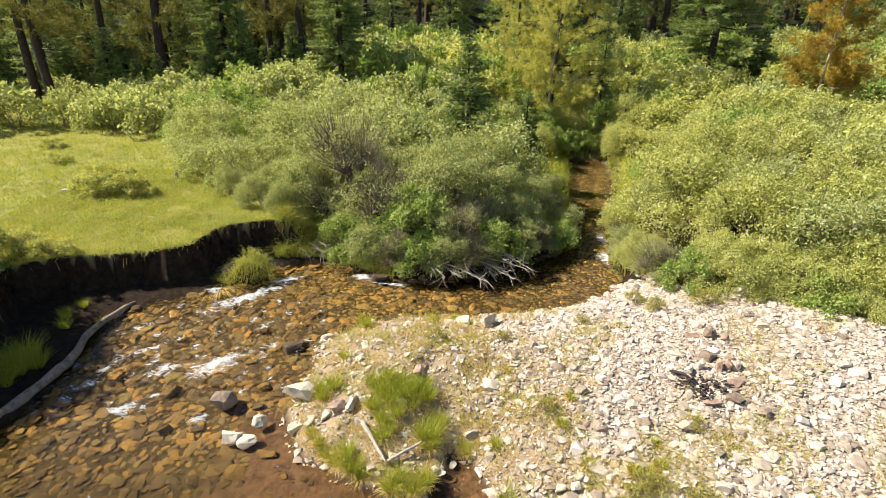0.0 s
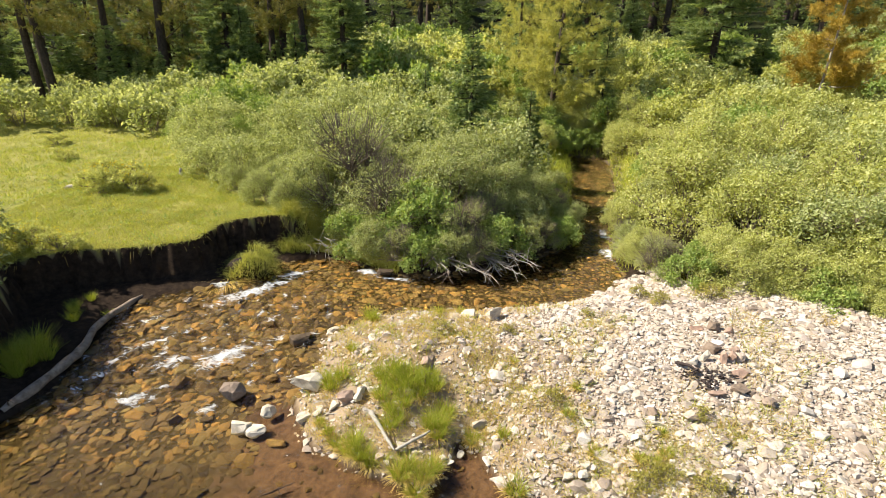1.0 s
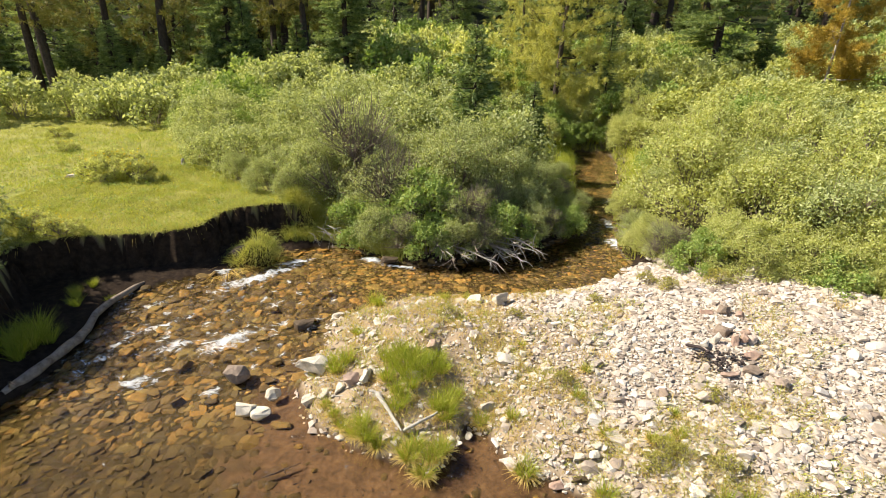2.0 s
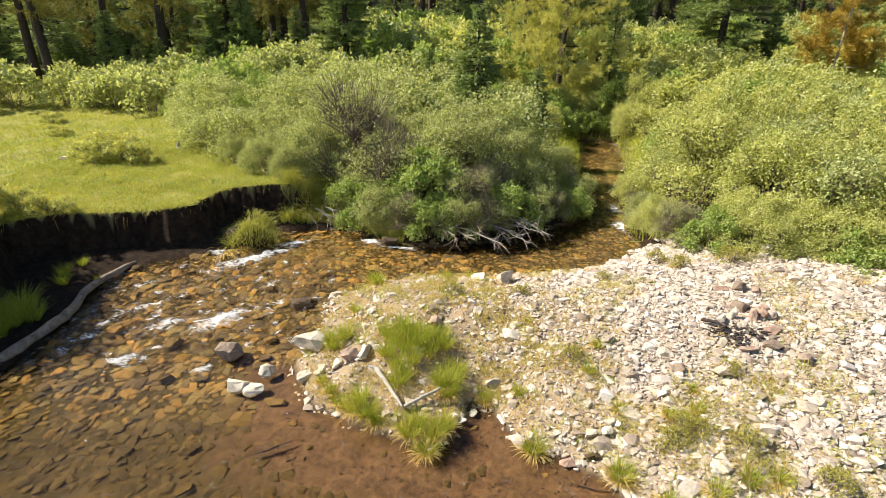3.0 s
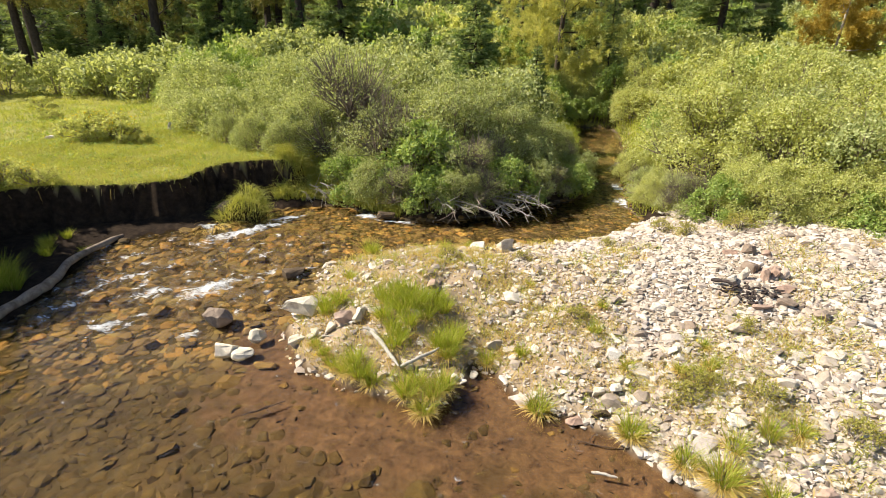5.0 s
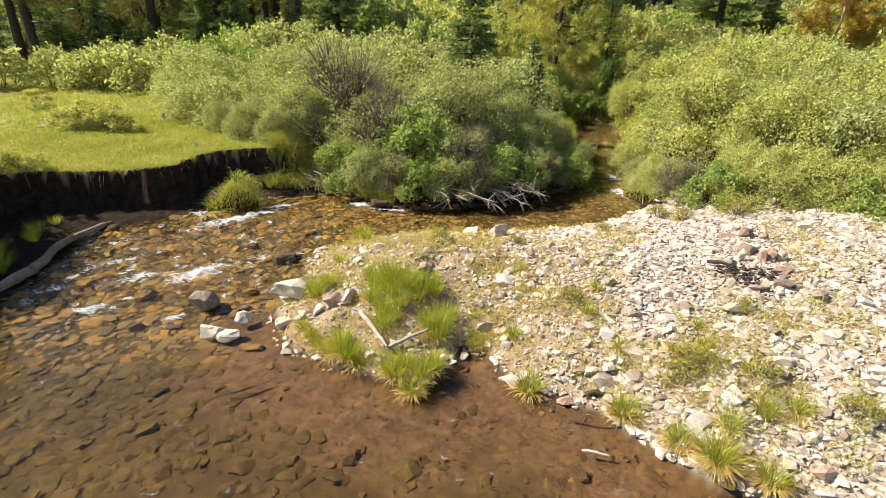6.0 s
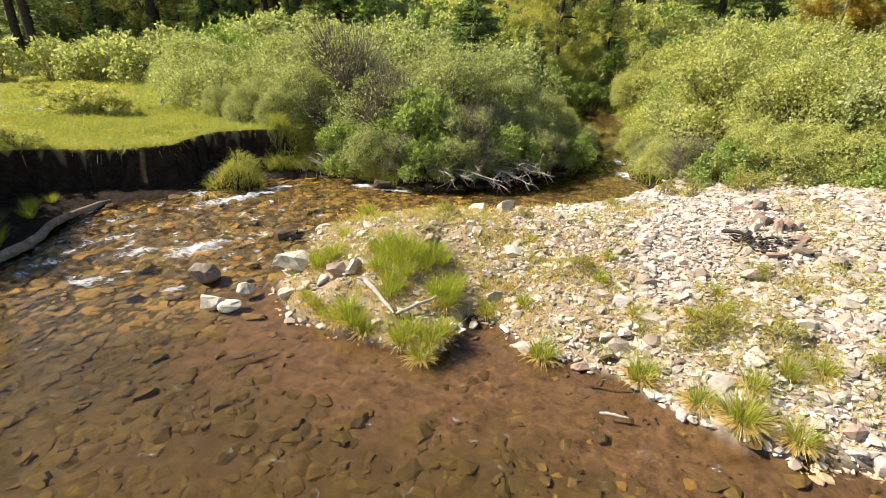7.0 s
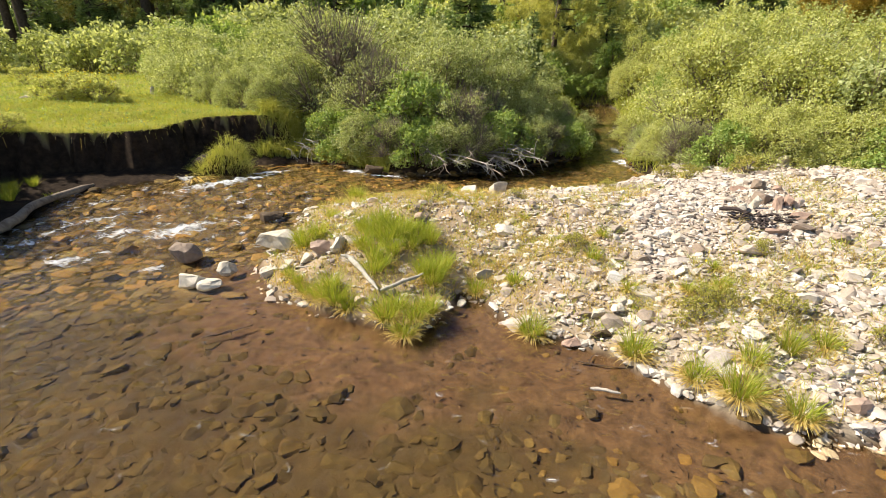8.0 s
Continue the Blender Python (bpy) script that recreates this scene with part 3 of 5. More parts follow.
def bush_arrays(seed, spread_r, height, lobes, per, leaf_len, leaf, bare=0, low=0.35, twigs=10, lobe_r=0.23, fine=True):
    """A shrub of rounded leafy clumps: stems from one foot carry the clumps, shoots and leaves cover each clump."""
    r = np.random.default_rng(seed)
    paths, radii, A, N = [], [], [], []
    turn = r.uniform(0, 6.28)
    for k in range(lobes + bare):
        t = (k + 0.5) / (lobes + bare)
        a = turn + k * 2.39996 + r.normal(0, 0.25)
        reach = spread_r * 0.86 * math.sqrt(t)
        R = lobe_r * height * r.uniform(0.75, 1.3)
        skirt = t > 1 - low
        top = height * (1.02 - 0.34 * t ** 1.5) * r.uniform(0.72, 1.08) if not skirt else height * r.uniform(0.22, 0.62)
        c = np.array([math.cos(a) * reach, math.sin(a) * reach, max(top - R * 0.8, R * 0.7)])
        u = np.linspace(0, 1, 5)[:, None]
        stem = np.array([math.cos(a), math.sin(a), 0]) * 0.1 * spread_r * (1 - u) + c * np.concatenate([u ** 1.3, u ** 1.3, u ** 0.85], 1)
        stem[1:] += r.normal(0, 0.02, (4, 3))
        paths.append(stem)
        radii.append(np.linspace(0.014, 0.006, 5) * r.uniform(0.8, 1.2))
        naked = k % max(1, (lobes + bare) // bare) == 0 if bare else False
        m = twigs * (3 if naked else 1)
        d = unit(r.normal(0, 0.55, (m, 3)) + unit(c * np.array([1, 1, 0.3])) * 0.35 + np.array([0, 0, 0.75]))
        if fine or naked:
            for q in d:
                e = c + q * R * (r.uniform(1.1, 2.1) if naked else r.uniform(0.9, 1.55))
                b = stem[3] * 0.6 + c * 0.4
                paths.append(np.stack([b, (b + e) / 2 + r.normal(0, 0.02, 3), e]))
                radii.append(np.array([0.008, 0.006, 0.003]) if naked else np.array([0.0055, 0.004, 0.0018]))
        n = per // 4 if naked else int(per * r.uniform(0.85, 1.15) * (R / (lobe_r * height)) ** 1.5)
        q = unit(r.normal(size=(n, 3)) + np.array([0, 0, 0.5]) + 0.45 * unit(c * np.array([1, 1, 0.4])))
        knob = 1 + 0.16 * np.sin(7 * q[:, 0] + k) * np.sin(6 * q[:, 1] - k) + 0.12 * np.sin(11 * q[:, 2] + 9 * q[:, 0] + k)
        for d_ in d[: 0 if naked else 9]:
            g = max(4, per // 30)
            f = r.uniform(0.55, 1.6, (g, 1))
            A.append(c + d_ * R * f + r.normal(0, 0.02, (g, 3)))
            N.append(unit(r.normal(0, 0.6, (g, 3)) + np.array([0, 0, 0.6])))
        A.append(c + q * (R * knob * r.uniform(0.62, 1.06, n) ** 0.7)[:, None] * np.array([1.0, 1.0, 0.92]))
        N.append(unit(q + np.array([0, 0, 0.25])))
    at, nm = np.concatenate(A), np.concatenate(N)
    ok = at[:, 2] > 0.02
    at, nm = at[ok], nm[ok]
    n = len(at)
    return tubes(paths, radii, 3), facing_leaves(at, nm, leaf_len * r.uniform(0.6, 1.25, n), leaf_len * leaf * r.uniform(0.8, 1.2, n), r)


def bush_meshes(leaf_mat, bark, *shape, **more):
    wood, green = bush_arrays(*shape, **more)
    return mesh_from("woody_base", *wood, bark, True), mesh_from("foliage", *green, leaf_mat)


def spruce_meshes(seed, height, width, leaf_mat, bark, bare=0.0, density=1.0, coarse=1.0):
    """A conifer with whorls of drooping boughs that carry flat sprays of needles."""
    r = np.random.default_rng(seed)
    trunk = np.stack([0.04 * np.sin(np.linspace(0, 3, 7)), 0 * np.linspace(0, 1, 7), np.linspace(-0.3, height, 7)], 1)
    paths, radii = [trunk], [np.linspace(height * 0.016 + 0.03, 0.01, 7)]
    A, D, L = [], [], []
    z = max(bare * height, 0.12)
    while z < height * 0.985:
        u = (z - bare * height) / (height * (1 - bare) + 1e-6)
        reach = width * (1 - u) ** 0.85 * min(1, 0.55 + 3 * u) + 0.08
        for b in range(r.integers(5, 8)):
            a, ln = r.uniform(0, 6.283), reach * r.uniform(0.65, 1.1)
            s = np.linspace(0, 1, 5)
            drop = -0.22 * ln * s + 0.16 * ln * s * s + 0.25 * ln * s * (u - 0.35)
            p = np.stack([np.cos(a) * ln * s, np.sin(a) * ln * s, z + drop], 1)
            paths.append(p)
            radii.append(np.linspace(0.012 + 0.008 * ln, 0.003, 5))
            m = max(4, int(ln * 34 * density))
            t = r.uniform(0.12, 1, m) ** 0.8
            i = np.minimum((t * 4).astype(int), 3)
            q = p[i] + (p[i + 1] - p[i]) * (t * 4 - i)[:, None]
            side = np.array([-np.sin(a), np.cos(a), 0]) * np.where(r.uniform(size=m) < 0.5, -1, 1)[:, None]
            d = unit(side * r.uniform(0.4, 1.1, (m, 1)) + np.array([np.cos(a), np.sin(a), 0]) * 0.75 + np.array([0, 0, -0.12]) + r.normal(0, 0.22, (m, 3)))
            A.append(q), D.append(d), L.append(r.uniform(0.6, 1.1, m) * coarse * (0.13 + 0.26 * min(ln, 1.4) * (1.05 - t)))
        z += r.uniform(0.14, 0.24) * (1 + 0.05 * height) / density ** 0.5 * min(1, height / 6)
    A, D, L = np.concatenate(A), np.concatenate(D), np.concatenate(L)
    # each spray: three narrow needle strips
    at = np.concatenate([A + D * L[:, None] * k for k in (0.0, 0.25, 0.45)])
    way = np.concatenate([unit(D + r.normal(0, 0.35, D.shape)) for k in range(3)])
    v, f = leaves(at, way, np.concatenate([L, L * 0.8, L * 0.7]), 0.022 * coarse + 0.06 * np.concatenate([L, L, L]), r)
    bv, bf = tubes(paths if coarse == 1 else [p[::2] for p in paths], radii if coarse == 1 else [q[::2] for q in radii], 4)
    return mesh_from("trunk", bv, bf, bark, True), mesh_from("crown", v, f, leaf_mat)


def pine_meshes(seed, height, width, leaf_mat, bark, bare=0.3, boughs=60, tufts=14, thick=1.0, lean=0.0, k=16, needle=1.0):
    """A pine: trunk, upswept boughs, needles in tufts round the shoot ends."""
    r = np.random.default_rng(seed)
    zz = np.linspace(-0.3, height, 9)
    trunk = np.stack([0.10 * np.sin(zz * 0.45 + seed) + lean * zz, 0.08 * np.cos(zz * 0.37), zz], 1)
    paths, radii = [trunk], [np.linspace(height * 0.013 + 0.05, 0.012, 9) * thick]
    A, D = [], []
    for b in range(boughs):
        u = r.uniform(0, 1) ** 1.3
        z = height * (bare + (0.98 - bare) * u)
        a, ln = r.uniform(0, 6.283), (width * (1 - 0.7 * u) * r.uniform(0.5, 1.1) + 0.1)
        x0 = np.interp(z, zz, trunk[:, 0])
        s = np.linspace(0, 1, 5)
        p = np.stack([x0 + np.cos(a) * ln * s, np.sin(a) * ln * s, z + ln * (-0.12 * s + 0.35 * s * s)], 1) + np.r_[np.zeros((1, 3)), r.normal(0, 0.05 * ln, (4, 3))]
        paths.append(p)
        radii.append(np.linspace(0.012 + 0.01 * ln, 0.004, 5))
        m = max(4, int(tufts * ln))
        t = r.uniform(0.25, 1.0, m)
        i = np.minimum((t * 4).astype(int), 3)
        q = p[i] + (p[i + 1] - p[i]) * (t * 4 - i)[:, None]
        d = unit(r.normal(0, 0.6, (m, 3)) + np.array([np.cos(a), np.sin(a), 0]) * 0.6 + np.array([0, 0, 0.45]))
        e = q + d * r.uniform(0.12, 0.35, (m, 1))
        for g, h in zip(q, e):
            paths.append(np.stack([g, h]))
            radii.append(np.array([0.006, 0.003]))
        A.append(e), D.append(d)
    A, D = np.concatenate(A), np.concatenate(D)
    at = np.repeat(A, k, 0) - np.repeat(D, k, 0) * r.uniform(0, 0.16, (len(A) * k, 1))
    way = unit(np.repeat(D, k, 0) * 0.6 + r.normal(0, 0.6, (len(A) * k, 3)))
    v, f = leaves(at, way, needle * r.uniform(0.09, 0.16, len(at)), 0.015 * needle, r)
    bv, bf = tubes(paths if needle == 1 else paths[:1 + boughs // 2], radii, 5)
    return mesh_from("trunk", bv, bf, bark, True), mesh_from("crown", v, f, leaf_mat)


def plant(kind, name, meshes, names, label, category, group, x, y, turn=0.0, size=1.0, lean=(0, 0), sink=0.03):
    ob = thing(name, label, category, group, at=Matrix.LocRotScale((x, y, ground_z(x, y) - sink), Euler((lean[0], lean[1], turn)), (size, size, size)))
    for part_name, me in zip(names, meshes):
        part(part_name, me, ob)
    return ob


BUSH = ("woody_base", "foliage")
grey = [bush_meshes(willow_grey, bark_willow, 10 + k, 0.95, 1.45, 22, 420, 0.068, 0.44) for k in range(3)]
gold = [bush_meshes(willow_gold, bark_willow, 20 + k, 1.02, 1.50, 26, 480, 0.054, 0.52, lobe_r=0.21) for k in range(3)]
bright = [bush_meshes(leaf_bright, bark_willow, 30 + k, 0.65, 0.85, 13, 290, 0.066, 0.55, twigs=5) for k in range(2)]
twiggy = [bush_meshes(willow_grey, bark_willow, 40 + k, 0.9, 1.45, 10, 380, 0.058, 0.40, bare=9, twigs=17) for k in range(2)]
far_shapes = [bush_arrays(145 + k, 1.0, 1.5, 10, 66, 0.17, 0.6, fine=False) for k in range(3)] + [bush_arrays(45 + k, 1.0, 1.5, 13, 125, 0.102, 0.55, fine=False) for k in range(4)]
WILLOW_LABEL = {"grey": "grey-green willow bush with many arching stems on the stream terrace", "gold": "yellow-green willow bush, dense and leafy, beside the gravel bar",
                "bright": "low bright green leafy shrub by the stream", "twiggy": "half-bare willow bush with purplish brown twigs"}
KINDS = {"grey": grey, "gold": gold, "bright": bright, "twiggy": twiggy}


def bush(kind, x, y, size, turn, pick):
    return plant(kind, "willow_bush" if kind != "bright" else "shrub", KINDS[kind][pick % len(KINDS[kind])], BUSH, WILLOW_LABEL[kind], "bush", "bushes on the terrace", x, y, turn, size)


MEADOW_BACK = [(-9.5, 18.3), (-16, 20.6), (-17, 22.6), (-15, 29), (-6, 28), (-6, 21)]
WEST = [(-17.5, 18.5), (-17, 21), (-22, 24), (-24, 20)]
GLADE = [(-3.6, 22.5), (0.5, 21.5), (3.4, 24.5), (3.6, 36), (-4.4, 36.5), (-4.6, 30)]
FOREST_EDGE = [(-25, 28), (-15, 28), (-6, 28.5), (8, 27.5), (26, 27), (28, 33), (-27, 33)]
r = np.random.default_rng(77)
far_leaves, far_slots, far_wood = [], [], []
# willows added out of view on the bank top to shade its foot
for k, (x, y, size) in enumerate([(-8.3, 6.4, 1.35), (-8.9, 7.1, 1.3), (-8.1, 5.8, 1.1)]):
    bush("grey", x, y, size, 2.1 * k, k)
# low growth right on the shore, hanging to the water
for k, (x, y) in enumerate([(-2.1, 9.95), (-1.55, 9.6), (-1.05, 9.25), (-0.5, 9.15), (0.05, 9.15), (0.6, 9.4), (1.1, 9.75), (1.65, 10.1), (2.15, 10.4), (2.65, 10.85), (2.95, 11.5), (2.8, 12.3), (2.95, 13.3), (3.2, 14.6),
                            (4.05, 8.6), (4.0, 9.3), (4.05, 10.1), (4.2, 10.9), (4.35, 11.8), (4.6, 12.8), (5.2, 21.1), (5.9, 21.1), (6.6, 21.0), (4.6, 20.6), (4.4, 8.05), (5.0, 7.75), (5.6, 7.5), (6.1, 7.0), (6.6, 6.6)]):
    kind = ("bright", "grey", "twiggy")[k % 3] if k < 14 else ("bright", "gold", "gold")[k % 3] if k > 23 else "bright" if k > 19 else ("gold", "grey", "twiggy")[k % 3]
    bush(kind, x, y, (0.7 if 7 < k < 20 else 1.0) * (r.uniform(0.75, 1.05) if kind == "bright" else r.uniform(0.42, 0.7)), 1.9 * k, k)
# scrub round the head of the side channel, and the front row by the gravel
for k, (x, y, tall) in enumerate([(1.2, 21.0, 0.9), (2.2, 21.4, 0.85), (3.2, 21.5, 0.95), (4.1, 21.7, 1.1), (5.2, 22.0, 1.0), (6.0, 21.8, 1.15), (7.0, 21.4, 1.6), (7.7, 20.4, 1.8), (7.0, 19.6, 1.3), (4.0, 20.2, 1.0), (3.5, 19.0, 0.9), (2.6, 19.6, 0.8), (1.6, 19.8, 0.8), (6.3, 22.6, 1.4), (4.4, 22.6, 1.3), (3.3, 22.8, 1.3),
                                  (5.9, 7.5, 1.0), (6.4, 7.15, 0.9), (6.9, 6.95, 1.1), (7.4, 6.7, 1.0), (7.0, 7.5, 1.4), (6.5, 6.85, 0.7), (7.9, 6.7, 1.1)]):
    bush("bright" if k % 3 == 0 and k < 16 else "gold", x, y, tall / (0.85 if k % 3 == 0 and k < 16 else 1.5), 1.7 * k, k)
for outline, gap, n, seed in ((CENTRE, 0.80, 420, 1), (EAST, 1.2, 420, 2), (MEADOW_BACK, 1.05, 70, 3), (WEST, 1.0, 14, 4), (FOREST_EDGE, 1.9, 70, 5), (GLADE, 1.15, 110, 6)):
    xs_, ys_ = [q[0] for q in outline], [q[1] for q in outline]
    pts = scatter_points(n, (min(xs_), max(xs_), min(ys_), max(ys_)), lambda x, y: polygon_distance(x, y, outline) < 0, gap, seed, 50)
    for x, y in pts:
        u, mound = r.uniform(), 1 + 0.16 * wavy(x, y, 2.6, 31)
        rim = -polygon_distance(np.array([x]), np.array([y]), outline)[0]
        if outline is EAST:
            kind = "gold" if u < 0.74 else ("grey" if u < 0.9 else "bright")
            if x < 4.9 and u < 0.25 and y > 9.6:
                kind = "twiggy"
            tall = (1.62 if y < 12 else 1.25) * (0.62 + 0.38 * min(1.0, rim / 0.9)) * (0.8 if x < 4.9 else 1.0)
        else:
            kind = "twiggy" if (abs(x + 0.6) < 2.2 and y < 12.0 and u < 0.32) or u < 0.04 else ("bright" if u > 0.86 or (y > 17 and u > 0.8) else "grey")
            tall = 1.25
            if outline is GLADE:
                kind = "bright" if u < 0.55 else ("gold" if u < 0.85 else "grey")
                tall = 1.5
            if outline is CENTRE:
                tall = 1.5 if abs(x + 1.0) < 1.7 and y < 12.2 else (1.12 if x < -2.7 else 1.2)
                tall *= (0.6 + 0.4 * min(1.0, rim / 0.8)) * (0.62 if x > 0.3 and y > 14.5 else 1.0)
            if outline is not CENTRE and y > 20:
                tall *= 1.1
        size = tall / 1.45 * r.uniform(0.72, 1.28) * mound * (1.5 if kind == "bright" and y < 12.6 else 1.0)
        turn, pick = r.uniform(0, 6.28), int(r.integers(0, 12))
        if y < 12.6 and x < 9.5:
            bush(kind, x, y, size, turn, pick)
        else:
            m = np.array(Euler((0, 0, turn)).to_matrix()) * size
            at = np.array([x, y, ground_z(x, y) - 0.05])
            (wv, wf_), (lv_, lf_) = far_shapes[pick % 3 if y > 19 else 3 + pick % 4]
            far_wood.append((wv @ m.T + at, wf_))
            far_leaves.append((lv_ @ m.T + at, lf_))
            far_slots.append(np.full(len(lf_), {"grey": 0, "twiggy": 0, "gold": 1, "bright": 2}[kind]))


def joined(chunks):
    vs, fs, n = [], [], 0
    for v, f in chunks:
        vs.append(v), fs.append(f + n)
        n += len(v)
    return np.concatenate(vs), np.concatenate(fs)


far_bushes = thing("distant_bushes", "dense willow and alder scrub climbing to the forest", "bushes", kind="stuff")
tagged(part("scrub_foliage", mesh_from("scrub_foliage", *joined(far_leaves), [willow_grey, willow_gold, leaf_bright], slot=np.concatenate(far_slots)), far_bushes), kind="stuff")
tagged(part("scrub_wood", mesh_from("scrub_wood", *joined(far_wood), bark_willow, True), far_bushes), kind="stuff")

TREE = ("trunk", "crown")
spruces = [spruce_meshes(51, 11.0, 2.3, spruce_needles, bark_pine, 0.02, 1.2, 1.1), spruce_meshes(52, 12.0, 2.0, spruce_needles, bark_pine, 0.06, 1.1, 1.1), spruce_meshes(53, 3.2, 0.85, spruce_needles, bark_pine, 0.02, 1.4)]
far_spruces = [spruce_meshes(54, 11.0, 2.3, spruce_needles, bark_pine, 0.03, 0.28, 1.8), spruce_meshes(55, 13.0, 2.1, spruce_needles, bark_pine, 0.08, 0.28, 1.8)]
pines = [pine_meshes(61, 11.0, 2.75, pine_needles, bark_pine, 0.06, 150, 8, 0.7, needle=1.3, k=30), pine_meshes(62, 13.0, 2.6, pine_shade, bark_pine, 0.27, 60, 8, 1.2, needle=1.6, k=14), pine_meshes(63, 8.0, 1.5, rust_needles, bark_pale, 0.13, 130, 15, 0.40, needle=1.25, k=26)]
far_pine = pine_meshes(64, 13.0, 2.6, pine_shade, bark_pine, 0.12, 46, 5, 1.25, needle=2.4, k=14)
SPRUCE_LABEL, PINE_LABEL = "dark green spruce with drooping boughs", "tall lodgepole pine with yellow-green needle tufts"
for x, y, k, size, label in [(-4.6, 22.6, 0, 0.76, SPRUCE_LABEL), (-12.0, 28.5, 0, 1.0, SPRUCE_LABEL), (6.6, 22.3, 1, 0.36, SPRUCE_LABEL), (12.9, 26.0, 0, 1.05, SPRUCE_LABEL),
                              (0.55, 14.3, 2, 1.2, "young slender spruce among the willows"), (-0.9, 18.5, 2, 0.6, "young slender spruce among the willows"), (2.5, 15.8, 2, 0.75, "young spruce among the willows"), (15.0, 25.5, 2, 0.9, "young spruce on the slope")]:
    plant("tree", "spruce", spruces[k], TREE, label, "tree", "conifers", x, y, 1.7 * x, size)
plant("tree", "pine", pines[0], TREE, PINE_LABEL, "tree", "conifers", 4.75, 23.0, 0.4, 1.05)
plant("tree", "pine", pines[0], TREE, PINE_LABEL, "tree", "conifers", 3.6, 27.6, 2.4, 0.9)
plant("tree", "pine", pines[2], TREE, "dying pine with orange needles and a pale bare trunk", "tree", "conifers", 14.6, 20.4, 0.4, 1.0)
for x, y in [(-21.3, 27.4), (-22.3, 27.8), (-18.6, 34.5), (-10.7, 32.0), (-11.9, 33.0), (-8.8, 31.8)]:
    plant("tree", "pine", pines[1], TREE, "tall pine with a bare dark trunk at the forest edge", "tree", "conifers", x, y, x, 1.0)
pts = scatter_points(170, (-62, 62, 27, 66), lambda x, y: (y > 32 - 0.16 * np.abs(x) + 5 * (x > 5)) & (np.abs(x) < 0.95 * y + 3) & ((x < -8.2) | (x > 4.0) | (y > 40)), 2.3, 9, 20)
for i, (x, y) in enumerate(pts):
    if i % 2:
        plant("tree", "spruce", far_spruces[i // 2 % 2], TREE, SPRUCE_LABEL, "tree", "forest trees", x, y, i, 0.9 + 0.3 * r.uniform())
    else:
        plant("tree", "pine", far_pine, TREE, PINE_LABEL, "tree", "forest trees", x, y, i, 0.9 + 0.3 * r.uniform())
for i, (x, y) in enumerate(scatter_points(34, (-26, 24, 27.5, 34), lambda x, y: (np.abs(x + 21) > 1.5) & ((x < 6) | (y > 32.5)) & ((x < -8.2) | (x > 3.6)), 1.6, 19, 20)):
    plant("tree", "spruce", spruces[2], TREE, "young spruce at the forest edge", "tree", "young spruces", x, y, 2.2 * i, 0.7 + 0.9 * r.uniform())

# ---- grass ----
def clump_blades(at, n, radius, length, width, bend, rng, spread_out=0.5, up=1.0):
    """Blades that fan out from a small foot."""
    a, q = rng.uniform(0, 6.283, n), np.sqrt(rng.uniform(0, 1, n))
    out = np.stack([np.cos(a), np.sin(a), 0 * a], 1)
    foot = np.asarray(at) + out * (q * radius)[:, None]
    way = unit(out * (spread_out * (0.3 + q))[:, None] + np.array([0, 0, up]) + rng.normal(0, 0.18, (n, 3)))
    return blades(foot, way, length * rng.uniform(0.5, 1.1, n), width, bend * rng.uniform(0.4, 1.4, n), rng)


def tuft_thing(x, y, size, dry, seed, label, fresh=sedge_green):
    """A sedge tuft: green blades over a skirt of dry ones."""
    rng = np.random.default_rng(seed)
    ob = thing("grass_tuft", label, "grass", "tufts on the gravel bar", at=pose(x, y, ground_z(x, y) - 0.015))
    v, f = clump_blades((0, 0, 0), int(230 * max(size / 0.3, 0.5)), 0.24 * size, size, 0.0055, 0.35, rng, 0.34)
    part("green_foliage", mesh_from("green_foliage", v, f, fresh), ob)
    if dry > 0:
        v, f = clump_blades((0, 0, 0.02), int(190 * dry), 0.20 * size, size * 0.72, 0.008, 1.5, rng, 1.0, 0.5)
        part("dry_skirt", mesh_from("dry_skirt", v, f, straw), ob, "bleached dry blades")
    return ob


WET, DRYISH = "green sedge tuft with a straw skirt at the waterline", "green grass tuft growing between the stones"
for k, (x, y, size, dry) in enumerate([(0.73, 3.85, 0.30, 1.0), (1.45, 3.48, 0.28, 1.0), (1.76, 3.14, 0.25, 1.6), (1.95, 2.95, 0.33, 1.9), (2.27, 2.80, 0.25, 1.8), (2.16, 3.2, 0.22, 0.7),
                                       (-0.50, 3.96, 0.30, 1.0), (-0.33, 3.80, 0.26, 1.3), (-0.16, 4.06, 0.28, 0.7), (-0.98, 4.22, 0.30, 0.6), (-1.14, 4.30, 0.27, 0.8), (-0.86, 4.14, 0.24, 0.9), (-1.42, 4.55, 0.17, 1.0), (-1.55, 4.72, 0.15, 1.0), (-1.06, 4.40, 0.25, 0.5), (-0.42, 4.08, 0.24, 0.4), (-0.26, 3.94, 0.24, 0.8), (-1.30, 4.42, 0.2, 1.0)]):
    tuft_thing(x, y, size, dry, 200 + k, WET)
